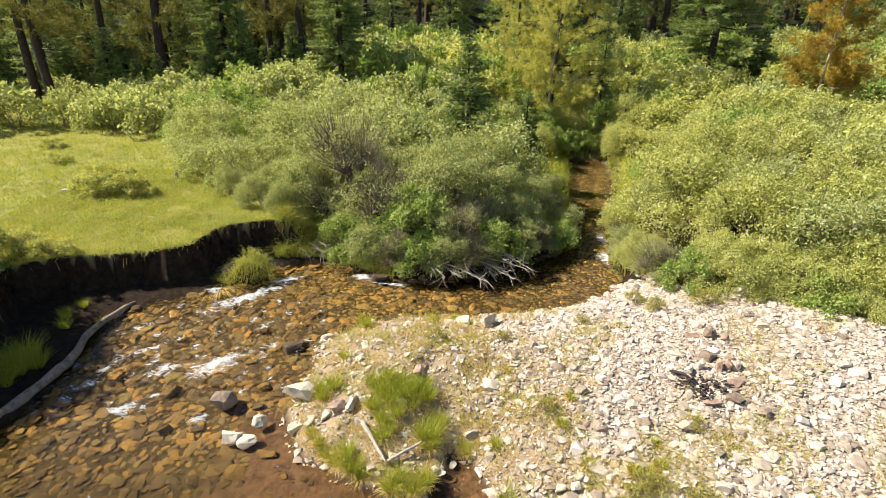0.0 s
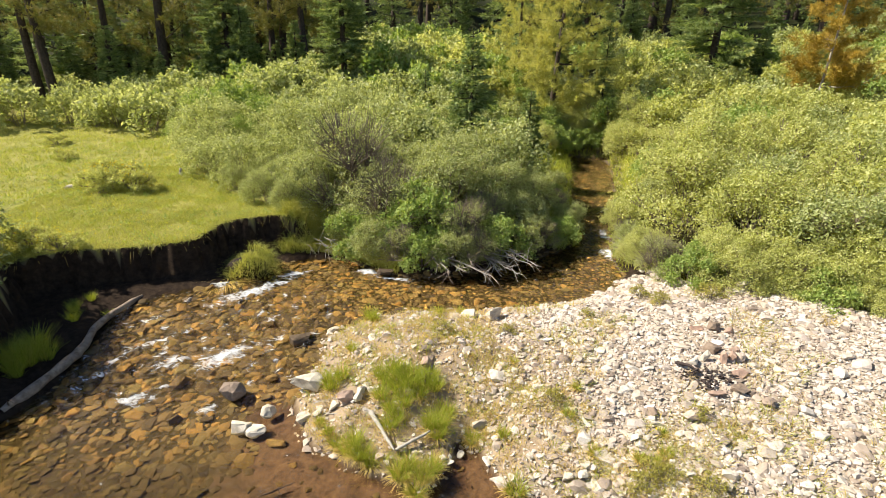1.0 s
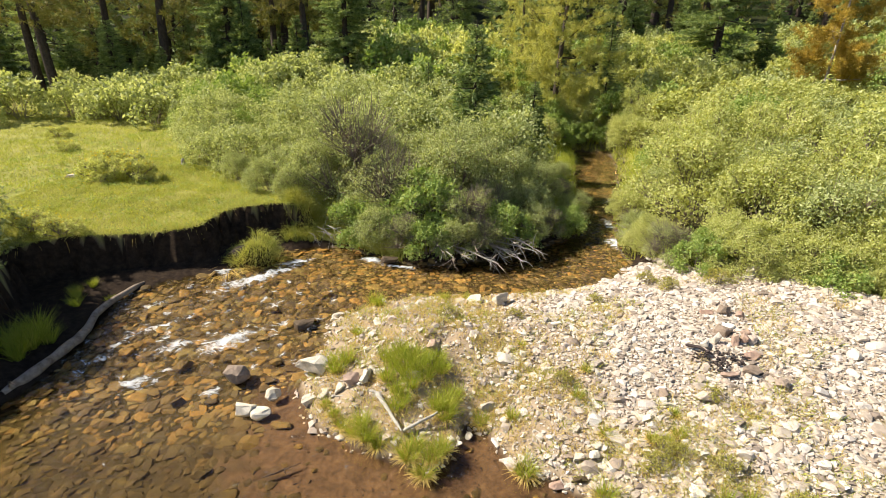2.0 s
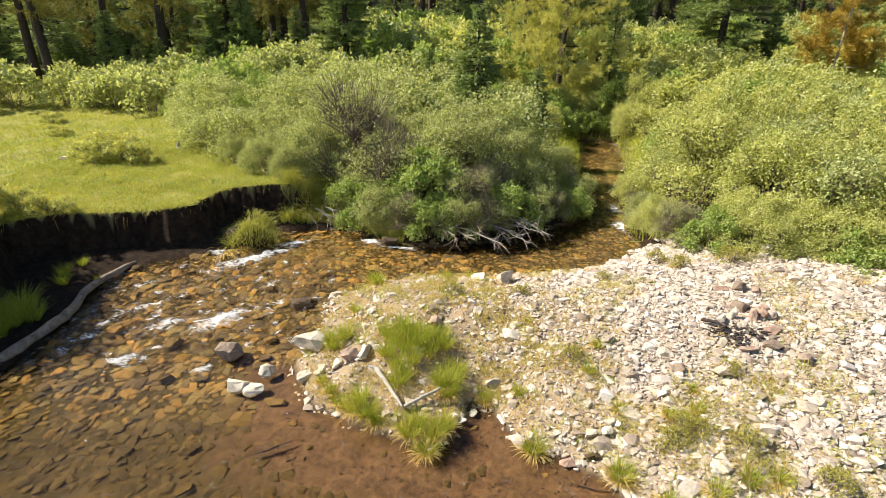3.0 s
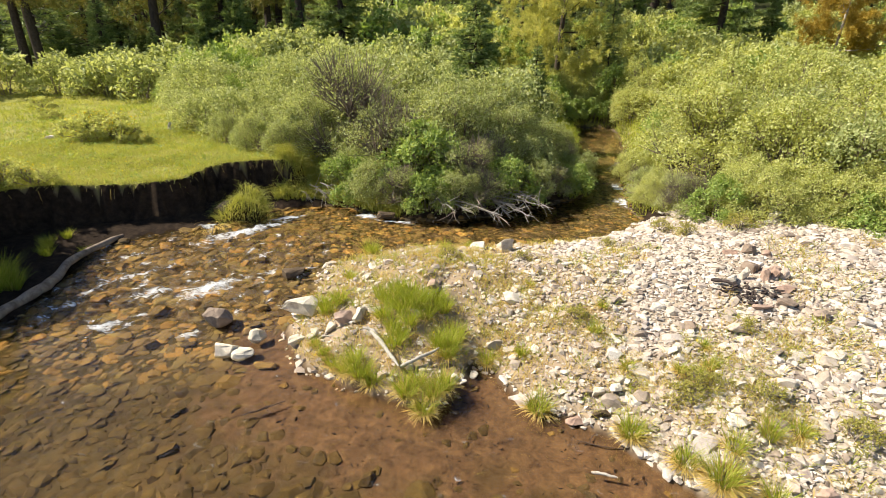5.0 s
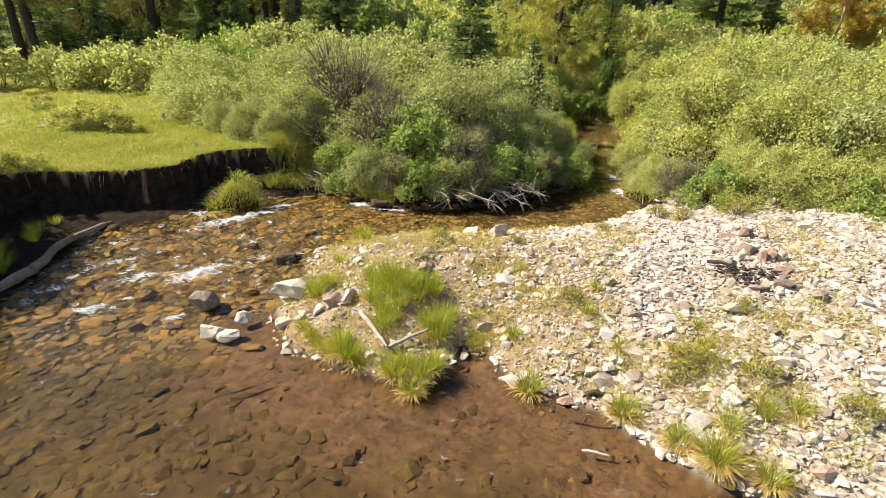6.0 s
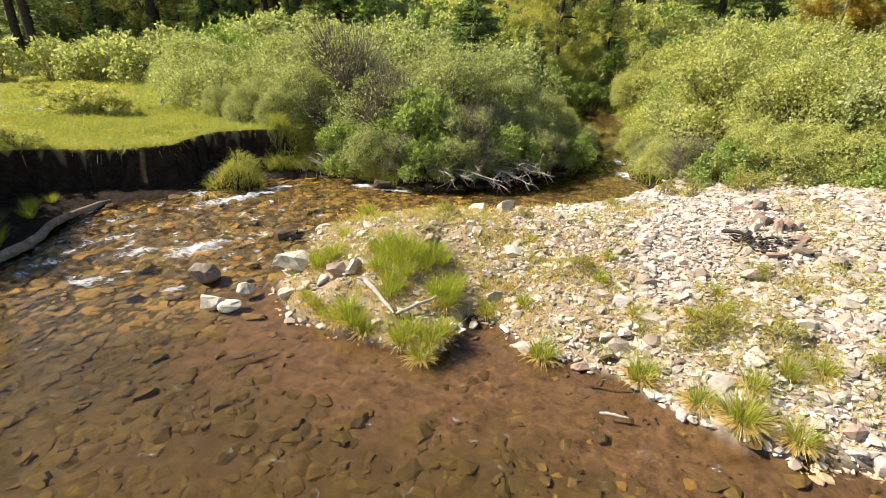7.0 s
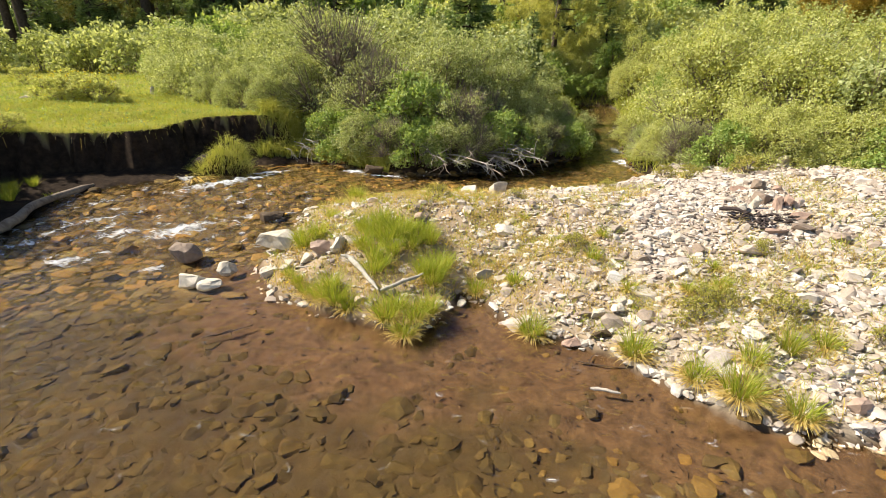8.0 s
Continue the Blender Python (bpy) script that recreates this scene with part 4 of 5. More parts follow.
for k, (x, y, size, dry) in enumerate([(-0.68, 4.55, 0.28, 0.3), (-0.60, 4.68, 0.22, 0.2), (-0.12, 4.52, 0.30, 0.4), (-0.10, 4.68, 0.34, 0.3), (-0.02, 4.86, 0.26, 0.3), (-0.78, 5.20, 0.30, 0.2), (-0.58, 5.28, 0.30, 0.1), (-0.40, 5.34, 0.28, 0.1), (-0.22, 5.38, 0.24, 0.2),
                                       (-0.62, 5.06, 0.32, 0.2), (-0.84, 4.98, 0.28, 0.2), (-0.70, 5.36, 0.32, 0.1), (-0.48, 5.16, 0.34, 0.1), (-0.30, 5.20, 0.30, 0.2), (-0.16, 5.18, 0.26, 0.3), (-0.70, 4.80, 0.28, 0.2), (-0.54, 4.86, 0.26, 0.3), (-0.36, 5.02, 0.26, 0.4), (-0.90, 5.34, 0.26, 0.2), (-0.22, 4.62, 0.28, 0.3), (-1.54, 5.30, 0.30, 0.2), (-1.42, 5.42, 0.26, 0.2), (-1.62, 5.46, 0.24, 0.1), (-1.28, 7.05, 0.30, 0.2), (-1.2, 6.95, 0.2, 0.4), (-0.16, 7.2, 0.2, 0.7), (0.2, 7.2, 0.17, 0.6), (-1.4, 6.1, 0.2, 0.5),
                                       (0.30, 4.55, 0.22, 0.9), (0.66, 4.52, 0.19, 0.2), (1.43, 4.66, 0.20, 0.6), (1.62, 5.05, 0.15, 0.6), (2.48, 3.3, 0.24, 0.2), (2.72, 3.3, 0.20, 0.5), (0.9, 5.6, 0.12, 0.9), (2.4, 4.3, 0.14, 0.6), (2.2, 3.95, 0.18, 0.7), (2.35, 4.05, 0.16, 0.8), (2.05, 4.0, 0.15, 0.8), (1.62, 4.15, 0.16, 0.6)]):
    tuft_thing(x, y, size, dry, 300 + k, DRYISH)

# thin grass and small herbs over the bar
rng = np.random.default_rng(5)
chunks, dry_chunks = [], []
pts = scatter_points(1500, (-1.9, 6.0, 2.7, 7.6), lambda x, y: (polygon_distance(x, y, WATER) > 0.08) & (polygon_distance(x, y, TERRACE) > 0.1) & (wavy(x, y, 1.6, 41) + 0.8 * (x < 0.6) + 0.5 * (y < 4.6) + 0.9 * np.exp(-((x - 1.2) ** 2 + (y - 5.0) ** 2) / 0.15) + 0.9 * np.exp(-((x - 2.3) ** 2 + (y - 3.8) ** 2) / 0.2) > 0.2), 0.06, 42)
for x, y in pts:
    c = clump_blades((x, y, ground_z(x, y)), rng.integers(8, 22), 0.06, rng.uniform(0.06, 0.17), 0.006, 0.7, rng, 0.8)
    (chunks if rng.uniform() < 0.45 else dry_chunks).append(c)
tagged(new("sparse_grass", mesh_from("sparse_grass", *joined(chunks), sedge_green)), "thin green grass and herbs between the gravel", "grass", kind="stuff")
tagged(new("dry_sparse_grass", mesh_from("dry_sparse_grass", *joined(dry_chunks), straw)), "thin dry yellow grass between the gravel", "grass", kind="stuff")

# meadow turf
def turf(n, box, test, length, width, seed, name, label, mat, bend=0.7):
    rng = np.random.default_rng(seed)
    x, y = rng.uniform(box[0], box[1], n), rng.uniform(box[2], box[3], n)
    ok = test(x, y)
    x, y = x[ok], y[ok]
    z = land(x, y)[0]
    way = unit(rng.normal(0, 0.38, (len(x), 3)) + np.array([0, 0, 1.0]))
    v, f = blades(np.stack([x, y, z], 1), way, length * rng.uniform(0.5, 1.3, len(x)) * (1 + 0.35 * wavy(x, y, 1.2, 51)), width, bend, rng)
    tagged(new(name, mesh_from(name, v, f, mat)), label, "grass", kind="stuff")


def at_bank_end(x, y):
    return (polygon_distance(x, y, WATER) > 0.03) & (polygon_distance(x, y, TERRACE) > -0.7) & (polygon_distance(x, y, TERRACE) < 0.35)


def on_terrace(x, y):
    return polygon_distance(x, y, TERRACE) < -0.01


def open_meadow(x, y):
    return on_terrace(x, y) & (polygon_distance(x, y, CENTRE) > 0.0)


turf(110000, (-9.5, -2.6, 7.2, 14.0), open_meadow, 0.075, 0.007, 61, "meadow_grass", "short sunlit yellow-green meadow grass on the terrace", grass_green)
turf(60000, (-23, -7, 11, 28), open_meadow, 0.10, 0.016, 62, "far_meadow_grass", "sunlit yellow-green meadow grass towards the forest", grass_green)
turf(26000, (-3.6, 4.2, 8.9, 13.0), lambda x, y: on_terrace(x, y) & (polygon_distance(x, y, TERRACE) > -0.8), 0.22, 0.009, 63, "bank_grass", "tall lush grass on the low bank under the willows", sedge_green)
turf(22000, (3.6, 9.5, 5.6, 13), lambda x, y: on_terrace(x, y) & (polygon_distance(x, y, TERRACE) > -0.7), 0.14, 0.009, 64, "willow_foot_grass", "grass and herbs along the foot of the willows", sedge_green)
turf(30000, (-6, 26, 12, 28), lambda x, y: on_terrace(x, y) & (np.abs(x - 6) < 20), 0.35, 0.03, 65, "understory_grass", "tall grass between the bushes", sedge_green)

turf(24000, (-3.6, -1.0, 8.9, 10.8), at_bank_end, 0.42, 0.009, 79, "golden_bank_grass", "tall yellow-green grass at the end of the cut bank", grass_green, 1.1)
turf(26000, (2.4, 7.4, 8.6, 21.6), lambda x, y: (np.abs(polygon_distance(x, y, WATER) - 0.33) < 0.36) & (y + 1.2 * (x > 3.2) > 10.4), 0.28, 0.012, 70, "channel_grass", "tall green grass lining the side channel", sedge_green)
turf(5200, (-1.9, 0.5, 3.9, 7.4), lambda x, y: (polygon_distance(x, y, WATER) > 0.02) & (wavy(x, y, 0.6, 73) + 0.2 * (y < 6.2) > 0.25), 0.10, 0.005, 66, "bar_grass", "thin green grass over the sandy point of the bar", sedge_green, 0.8)
turf(17000, (-1.9, 1.9, 3.9, 7.4), lambda x, y: (polygon_distance(x, y, WATER) > 0.02) & (wavy(x, y, 0.7, 74) > -0.1 + 0.35 * np.maximum(0, x)), 0.10, 0.005, 67, "bar_straw", "dry straw litter over the sandy point of the bar", straw, 1.6)

# low yellowing plants in patches between the stones
def yellow_patch(x, y):
    near = sum(np.exp(-((x - a) ** 2 + (y - b) ** 2) / q) for a, b, q in ((1.0, 4.95, 0.10), (1.45, 4.7, 0.07), (0.6, 5.6, 0.12), (2.1, 3.75, 0.12), (2.45, 4.0, 0.12), (2.75, 3.45, 0.10), (1.65, 4.1, 0.06), (0.4, 6.3, 0.12), (1.3, 6.2, 0.06), (2.3, 6.5, 0.05), (3.1, 4.3, 0.04), (0.5, 4.6, 0.08)))
    return (near + 0.35 * wavy(x, y, 0.25, 102) > 0.55) & (polygon_distance(x, y, WATER) > 0.03)


turf(24000, (-0.2, 3.6, 3.0, 7.0), yellow_patch, 0.085, 0.005, 71, "yellow_bar_plants", "low yellowing plants in patches between the stones", grass_green, 1.0)
turf(34000, (-0.2, 3.6, 3.0, 7.0), yellow_patch, 0.075, 0.005, 72, "dry_bar_plants", "dry stalks among the yellowing plants of the bar", straw, 1.4)

# broad-leaved herbs that mottle the turf
rng = np.random.default_rng(58)
hx_, hy_ = rng.uniform(-12, -3.2, 26000), rng.uniform(8.2, 17, 26000)
ok = open_meadow(hx_, hy_) & (wavy(hx_, hy_, 0.5, 103) + 0.6 * wavy(hx_, hy_, 1.7, 104) > 0.35)
spots = np.stack([hx_[ok], hy_[ok], land(hx_[ok], hy_[ok])[0] + rng.uniform(0.03, 0.09, ok.sum())], 1)
tagged(new("meadow_herbs", mesh_from("meadow_herbs", *facing_leaves(spots, np.tile([0.0, 0.0, 1.0], (len(spots), 1)), rng.uniform(0.03, 0.075, len(spots)), rng.uniform(0.015, 0.032, len(spots)), rng), leaf_bright)), "low broad-leaved herbs scattered through the meadow turf", "herbs", kind="stuff")

# taller clumps in the meadow
chunks = []
for x, y in scatter_points(900, (-14, -3.4, 8.4, 18), open_meadow, 0.16, 68):
    chunks.append(clump_blades((x, y, ground_z(x, y)), rng.integers(10, 34), 0.09, rng.uniform(0.07, 0.20), 0.008, 0.7, rng, 0.6))
tagged(new("meadow_clumps", mesh_from("meadow_clumps", *joined(chunks), sedge_green)), "taller green grass clumps in the meadow", "grass", kind="stuff")

# turf that hangs over the cut edge, with roots
chunks, roots = [], []
line = [q for q in TERRACE if -7.5 < q[0] < -2.9 and q[1] > 7]
for (ax, ay), (bx, by) in zip(line[:-1], line[1:]):
    n = int(260 * math.hypot(bx - ax, by - ay))
    t = rng.uniform(0, 1, n)
    x, y = ax + (bx - ax) * t, ay + (by - ay) * t
    nx_, ny_ = (by - ay), -(bx - ax)
    ln = math.hypot(nx_, ny_)
    out = np.stack([np.full(n, nx_ / ln), np.full(n, ny_ / ln), np.zeros(n)], 1)
    foot = np.stack([x, y, terrace_level(x, y) - 0.01], 1) - out * rng.uniform(0.0, 0.12, (n, 1))
    chunks.append(blades(foot, unit(out * rng.uniform(0.2, 1.2, (n, 1)) + np.array([0, 0, 0.5]) + rng.normal(0, 0.3, (n, 3))), rng.uniform(0.05, 0.13, n), 0.008, rng.uniform(0.6, 2.2, n), rng))
    m = n // 40
    if m:
        f2 = foot[:m] + out[:m] * 0.10 - np.array([0, 0, 0.05])
        roots.append(blades(f2, unit(np.array([0, 0, -1.0]) + out[:m] * 0.25 + rng.normal(0, 0.25, (m, 3))), rng.uniform(0.05, 0.22, m), 0.006, -0.2, rng))
tagged(new("turf_fringe", mesh_from("turf_fringe", *joined(chunks), grass_green)), "ragged turf hanging over the cut bank edge", "grass", kind="stuff")
tagged(new("hanging_roots", mesh_from("hanging_roots", *joined(roots), straw)), "dry roots hanging from the cut bank", "roots", kind="stuff")

# ---- stones of the bar ----
def stone_field(points, sizes, name, shapes, mat, sink, tilt, seed, level):
    rng, chunks = np.random.default_rng(seed), []
    for (x, y), s, z in zip(points, sizes, level):
        v, f = shapes[rng.integers(len(shapes))]
        chunks.append((turned(v, s * rng.uniform(0.85, 1.15, 3), rng.uniform(0, 6.28), tilt, rng) + np.array([x, y, z + s * sink]), f))
    return mesh_from(name, *joined(chunks), mat)


def single_stones(points, sizes, name, meshes, parent, sink, tilt, seed, level):
    rng = np.random.default_rng(seed)
    for (x, y), s, z in zip(points, sizes, level):
        ob = new(name, meshes[rng.integers(len(meshes))])
        ob.parent = parent
        ob.matrix_basis = Matrix.LocRotScale((x, y, z + s * sink), Euler((rng.normal(0, tilt), rng.normal(0, tilt), rng.uniform(0, 6.28))), Vector(s * rng.uniform(0.85, 1.15, 3)))


def on_bar(x, y):
    return (polygon_distance(x, y, WATER) > -0.03 + 0.07 * wavy(x, y, 0.6, 79)) & (polygon_distance(x, y, TERRACE) > -0.25) & (y > 0.5) & (y < 9) & (x > -2.4)


def stone_share(x, y):
    """Fewer stones where sand and grass lie bare."""
    return 0.10 + 0.90 * step(0.2, 2.3, x + 0.5 * wavy(x, y, 1.3, 72)) - 0.15 * (wavy(x, y, 1.1, 71) > 0.5)


rng = np.random.default_rng(8)
BOX = (-2.3, 8.5, 0.6, 8.9)
big = scatter_points(6500, BOX, lambda x, y: on_bar(x, y) & (np.random.default_rng(1).uniform(size=len(x)) < stone_share(x, y)), 0.060, 81, 16)
big_size = np.clip(rng.lognormal(math.log(0.085), 0.38, len(big)), 0.05, 0.26)
big_z = land(big[:, 0], big[:, 1])[0]
near = np.argsort(np.hypot(big[:, 0] - 1.6, (big[:, 1] - 3.9)))
first, rest = near[:300], near[300:]
dry_meshes = [mesh_from("stone", v, f, stone_dry) for v, f in ROCKS]
tagged(new("gravel", stone_field(big[rest], big_size[rest], "gravel", ROCKS, stone_dry_many, 0.01, 0.2, 82, big_z[rest])), "pale sun-bleached river stones covering the gravel bar", "gravel", kind="stuff")
small = scatter_points(22000, BOX, lambda x, y: on_bar(x, y) & (x < 6.8) & ((x * 131.7 + y * 71.3) % 1.0 < 0.12 + 0.9 * step(0.2, 2.3, x + 0.5 * wavy(x, y, 1.3, 72))), 0.027, 83, 9)
SMALL = [rock_shape(400 + k, 8, 0.6) for k in range(8)]
small_z = land(small[:, 0], small[:, 1])[0]
tagged(new("pebbles", stone_field(small, np.clip(rng.lognormal(math.log(0.05), 0.32, len(small)), 0.026, 0.1), "pebbles", SMALL, stone_dry_many, 0.1, 0.3, 84, small_z)), "small pale pebbles between the river stones", "gravel", kind="stuff")

# ---- cobbles of the bed ----
def in_stream(x, y):
    d = polygon_distance(x, y, WATER)
    edge = 0.22 * wavy(x, y, 0.8, 78)
    silt_ = (x + edge > -2.45) & (y < 5.2 + 0.3 * edge) & (y > 2.55 + edge - 0.12 * np.maximum(0, x))
    odd = (np.sin(91.7 * x + 57.3 * y) * 43758.5) % 1.0
    return (d < np.where(x < -2.4, -0.06, 0.06)) & (~silt_ | (odd < 0.010 + 0.14 * step(-0.7, -1.4, d + edge)))


bed_pts = scatter_points(12000, (-6.4, 6.4, 1.2, 20.5), in_stream, 0.078, 91, 22)
bed_size = np.clip(rng.lognormal(math.log(0.125), 0.38, len(bed_pts)), 0.06, 0.28) * np.where(bed_pts[:, 0] > 0.3, 0.8, 1.0)
bed_z = land(bed_pts[:, 0], bed_pts[:, 1])[0] - 0.015 * bed_size * step(5.0, 4.2, bed_pts[:, 1])
flat_rocks = [rock_shape(500 + k, 21, 0.36 + 0.05 * (k % 4)) for k in range(10)]
near = np.argsort(np.hypot(bed_pts[:, 0] + 2.9, bed_pts[:, 1] - 4.8))
bfirst, brest = near[:300], near[300:]
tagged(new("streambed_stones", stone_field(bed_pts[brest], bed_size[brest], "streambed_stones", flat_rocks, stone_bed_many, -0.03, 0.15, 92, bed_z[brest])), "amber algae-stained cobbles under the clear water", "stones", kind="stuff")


# larger, scattered stones where the pool deepens
deep_pts = scatter_points(1500, (-8.5, 8.5, -5.0, 1.3), lambda x, y: polygon_distance(x, y, WATER) < -0.3, 0.15, 94, 14)
deep_size = np.clip(rng.lognormal(math.log(0.15), 0.4, len(deep_pts)), 0.08, 0.34)
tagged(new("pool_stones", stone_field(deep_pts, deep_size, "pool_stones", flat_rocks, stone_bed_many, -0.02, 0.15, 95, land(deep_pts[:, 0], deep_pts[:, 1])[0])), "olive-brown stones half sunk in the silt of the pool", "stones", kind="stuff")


# ---- single rocks ----
def boulder(x, y, size, seed, mat, label, turn=0.0, tilt=(0, 0), lift=0.3, name="rock", z=None):
    v, f = rock_shape(seed, 11 if mat is stone_white else 14, 1.0)
    bm = bmesh.new()
    vs = [bm.verts.new(q) for q in v * np.asarray(size) / np.array([1.1, 0.84, 0.84])]
    for t in f:
        bm.faces.new([vs[i] for i in t])
    bmesh.ops.bevel(bm, geom=list(bm.edges), offset=min(size) * 0.05, segments=2, affect="EDGES", profile=0.6, clamp_overlap=True)
    bmesh.ops.triangulate(bm, faces=bm.faces)
    bmesh.ops.subdivide_edges(bm, edges=[e for e in bm.edges if e.calc_length() > 0.35 * min(size)], cuts=2, use_grid_fill=True)
    bm.normal_update()
    q = np.array([w.co for w in bm.verts]) / min(size)
    chip = 0.028 * wavy(q[:, 0] + 0.7 * q[:, 2], q[:, 1] - 0.6 * q[:, 2], 0.9, seed) + 0.025 * wavy(q[:, 0] - q[:, 2], q[:, 1] + q[:, 2], 0.35, seed + 1)
    for w, push in zip(bm.verts, chip):
        w.co += w.normal * float(push) * min(size)
    me = bpy.data.meshes.new(name)
    bm.to_mesh(me)
    bm.free()
    me.materials.append(mat)
    ob = new(name, me)
    base = ground_z(x, y) if z is None else z
    ob.matrix_basis = pose(x, y, base + size[2] * lift, math.degrees(tilt[0]), math.degrees(tilt[1]), turn)
    return tagged(ob, label, "rock", "rocks in the stream")


boulder(-2.92, 5.36, (0.40, 0.34, 0.34), 602, stone_brown, "brown-grey boulder standing in the shallow riffle", 30, (0.1, 0.2), 0.5)
boulder(-2.55, 4.74, (0.30, 0.26, 0.24), 605, stone_white, "pale white rock at the edge of the riffle", 10, lift=0.6)
boulder(-2.34, 4.68, (0.28, 0.24, 0.20), 606, stone_white, "pale white rock touching its neighbour at the riffle edge", -20, lift=0.6)
boulder(-2.28, 4.98, (0.24, 0.20, 0.24), 607, stone_white, "upright pale stone at the riffle edge", 60, lift=0.5)
boulder(-1.9, 5.36, (0.50, 0.40, 0.24), 608, stone_white, "flat pale limestone block on the point of the bar", 15, (0.45, -0.3), 0.6)
boulder(-3.80, 5.66, (0.36, 0.24, 0.22), 609, stone_bed, "orange-brown rock awash in the riffle", 60)
for k, (x, y, s) in enumerate([(-3.35, 5.55, 0.26), (-2.5, 5.75, 0.24), (-4.3, 6.9, 0.22), (-3.0, 7.1, 0.26), (-2.6, 6.2, 0.2), (-4.7, 5.9, 0.24), (-3.7, 7.6, 0.2), (-2.2, 7.6, 0.24), (-2.45, 5.35, 0.18), (-3.5, 4.95, 0.24)]):
    boulder(x, y, (s, 0.75 * s, 0.6 * s), 660 + k, stone_bed, "amber-brown stone breaking the surface of the riffle", 47 * k, (0.1, 0.1), 0.35)
boulder(-1.86, 6.9, (0.24, 0.17, 0.12), 610, stone_white, "pale flat stone beside the stream", 20)
boulder(-2.35, 6.65, (0.5, 0.3, 0.22), 611, stone_dark, "dark wet rock slab in the shallows", 30)
boulder(-1.27, 8.9, (0.40, 0.26, 0.22), 612, stone_dark, "dark rock with water breaking over it", 0, lift=0.6)
boulder(-2.05, 4.55, (0.32, 0.2, 0.12), 613, stone_bed, "flat ochre stone in the shallow silt", -10)
boulder(0.75, 6.95, (0.36, 0.26, 0.22), 614, stone_white, "pale block at the edge of the bar", 40)
boulder(0.35, 7.0, (0.30, 0.22, 0.16), 615, stone_white, "pale block at the edge of the bar", 10)
boulder(-1.3, 5.0, (0.24, 0.2, 0.18), 616, stone_rust, "brown stone among the sedge", 10)
boulder(-1.12, 5.0, (0.2, 0.16, 0.18), 617, stone_white, "pale stone among the sedge", 50)
boulder(-0.3, 5.55, (0.22, 0.18, 0.16), 618, stone_rust, "brown stone on the sandy bar", 80)
boulder(0.98, 2.95, (0.13, 0.14, 0.08), 619, stone_dark, "dark stone lying in the pool", 10, name="rock")
boulder(1.25, 3.68, (0.2, 0.13, 0.1), 620, stone_dark, "dark wet stone at the waterline", 0)
boulder(-0.75, 3.1, (0.2, 0.15, 0.07), 621, stone_dark, "dark stone lying in the pool", 35)
boulder(-2.68, 3.85, (0.22, 0.15, 0.12), 622, stone_bed, "ochre stone lying in the pool", 20)
boulder(2.62, 2.80, (0.18, 0.14, 0.11), 623, stone_rust, "orange-brown stone at the waterline", 20)
boulder(5.0, 7.45, (0.36, 0.28, 0.2), 624, stone_white, "pale block at the foot of the willows", 20)
boulder(4.5, 7.4, (0.3, 0.2, 0.16), 625, stone_white, "pale block at the foot of the willows", 50)

for k, (x, y, s, turn) in enumerate([(-1.44, 4.95, 0.20, 20), (-1.28, 5.02, 0.24, 60), (-1.09, 5.08, 0.20, 110), (-0.94, 5.10, 0.19, 10), (-1.80, 4.84, 0.22, 35), (-1.62, 4.92, 0.17, 80), (-1.91, 5.78, 0.15, 50), (-1.85, 6.72, 0.22, 0), (-1.16, 6.0, 0.12, 40), (1.29, 3.93, 0.18, 30), (1.44, 3.92, 0.17, 75), (1.56, 3.80, 0.15, 10), (2.09, 4.28, 0.16, 25), (0.16, 4.38, 0.13, 60)]):
    boulder(x, y, (s, 0.75 * s, 0.62 * s), 680 + k, stone_white, "pale weathered stone lying on the edge of the bar", turn, (0.1, -0.1), 0.3)
boulder(1.03, 3.70, (0.19, 0.14, 0.10), 627, stone_rust, "dark red-brown wet stone at the waterline", 15, lift=0.2)

# ---- fire ring ----
for k, (x, y, s, mat, turn) in enumerate([(3.86, 6.18, (0.28, 0.20, 0.17), stone_brown, 10), (3.64, 6.22, (0.24, 0.13, 0.09), stone_rust, 0), (4.05, 6.1, (0.2, 0.14, 0.1), stone_rust, 20), (3.57, 5.66, (0.28, 0.22, 0.2), stone_brown, 30), (3.36, 5.44, (0.17, 0.10, 0.24), stone_white, 20),
                                          (3.17, 5.36, (0.2, 0.15, 0.12), stone_dry, 70), (3.57, 5.38, (0.16, 0.09, 0.22), stone_rust, 75), (3.68, 5.38, (0.16, 0.09, 0.21), stone_rust, 80), (3.80, 5.40, (0.18, 0.12, 0.16), stone_dry, 60), (3.88, 5.62, (0.24, 0.12, 0.10), stone_rust, 5),
                                          (3.70, 5.12, (0.34, 0.2, 0.10), stone_rust, 15), (3.52, 4.86, (0.30, 0.22, 0.09), stone_brown, 30), (3.24, 4.80, (0.30, 0.14, 0.09), stone_rust, 5), (2.84, 4.52, (0.34, 0.2, 0.13), stone_dry, 10), (3.77, 4.66, (0.22, 0.18, 0.13), stone_brown, 30), (2.38, 4.6, (0.18, 0.14, 0.12), stone_brown, 60)]):
    ob = boulder(x, y, s, 700 + k, mat, "fire-blackened reddish stone of an old campfire ring" if mat is not stone_white else "pale stone of an old campfire ring", turn, (0.1 * (k % 3), 0.1), 0.25, "fire_ring_stone")
    tagged(ob, group="stones of the fire ring")


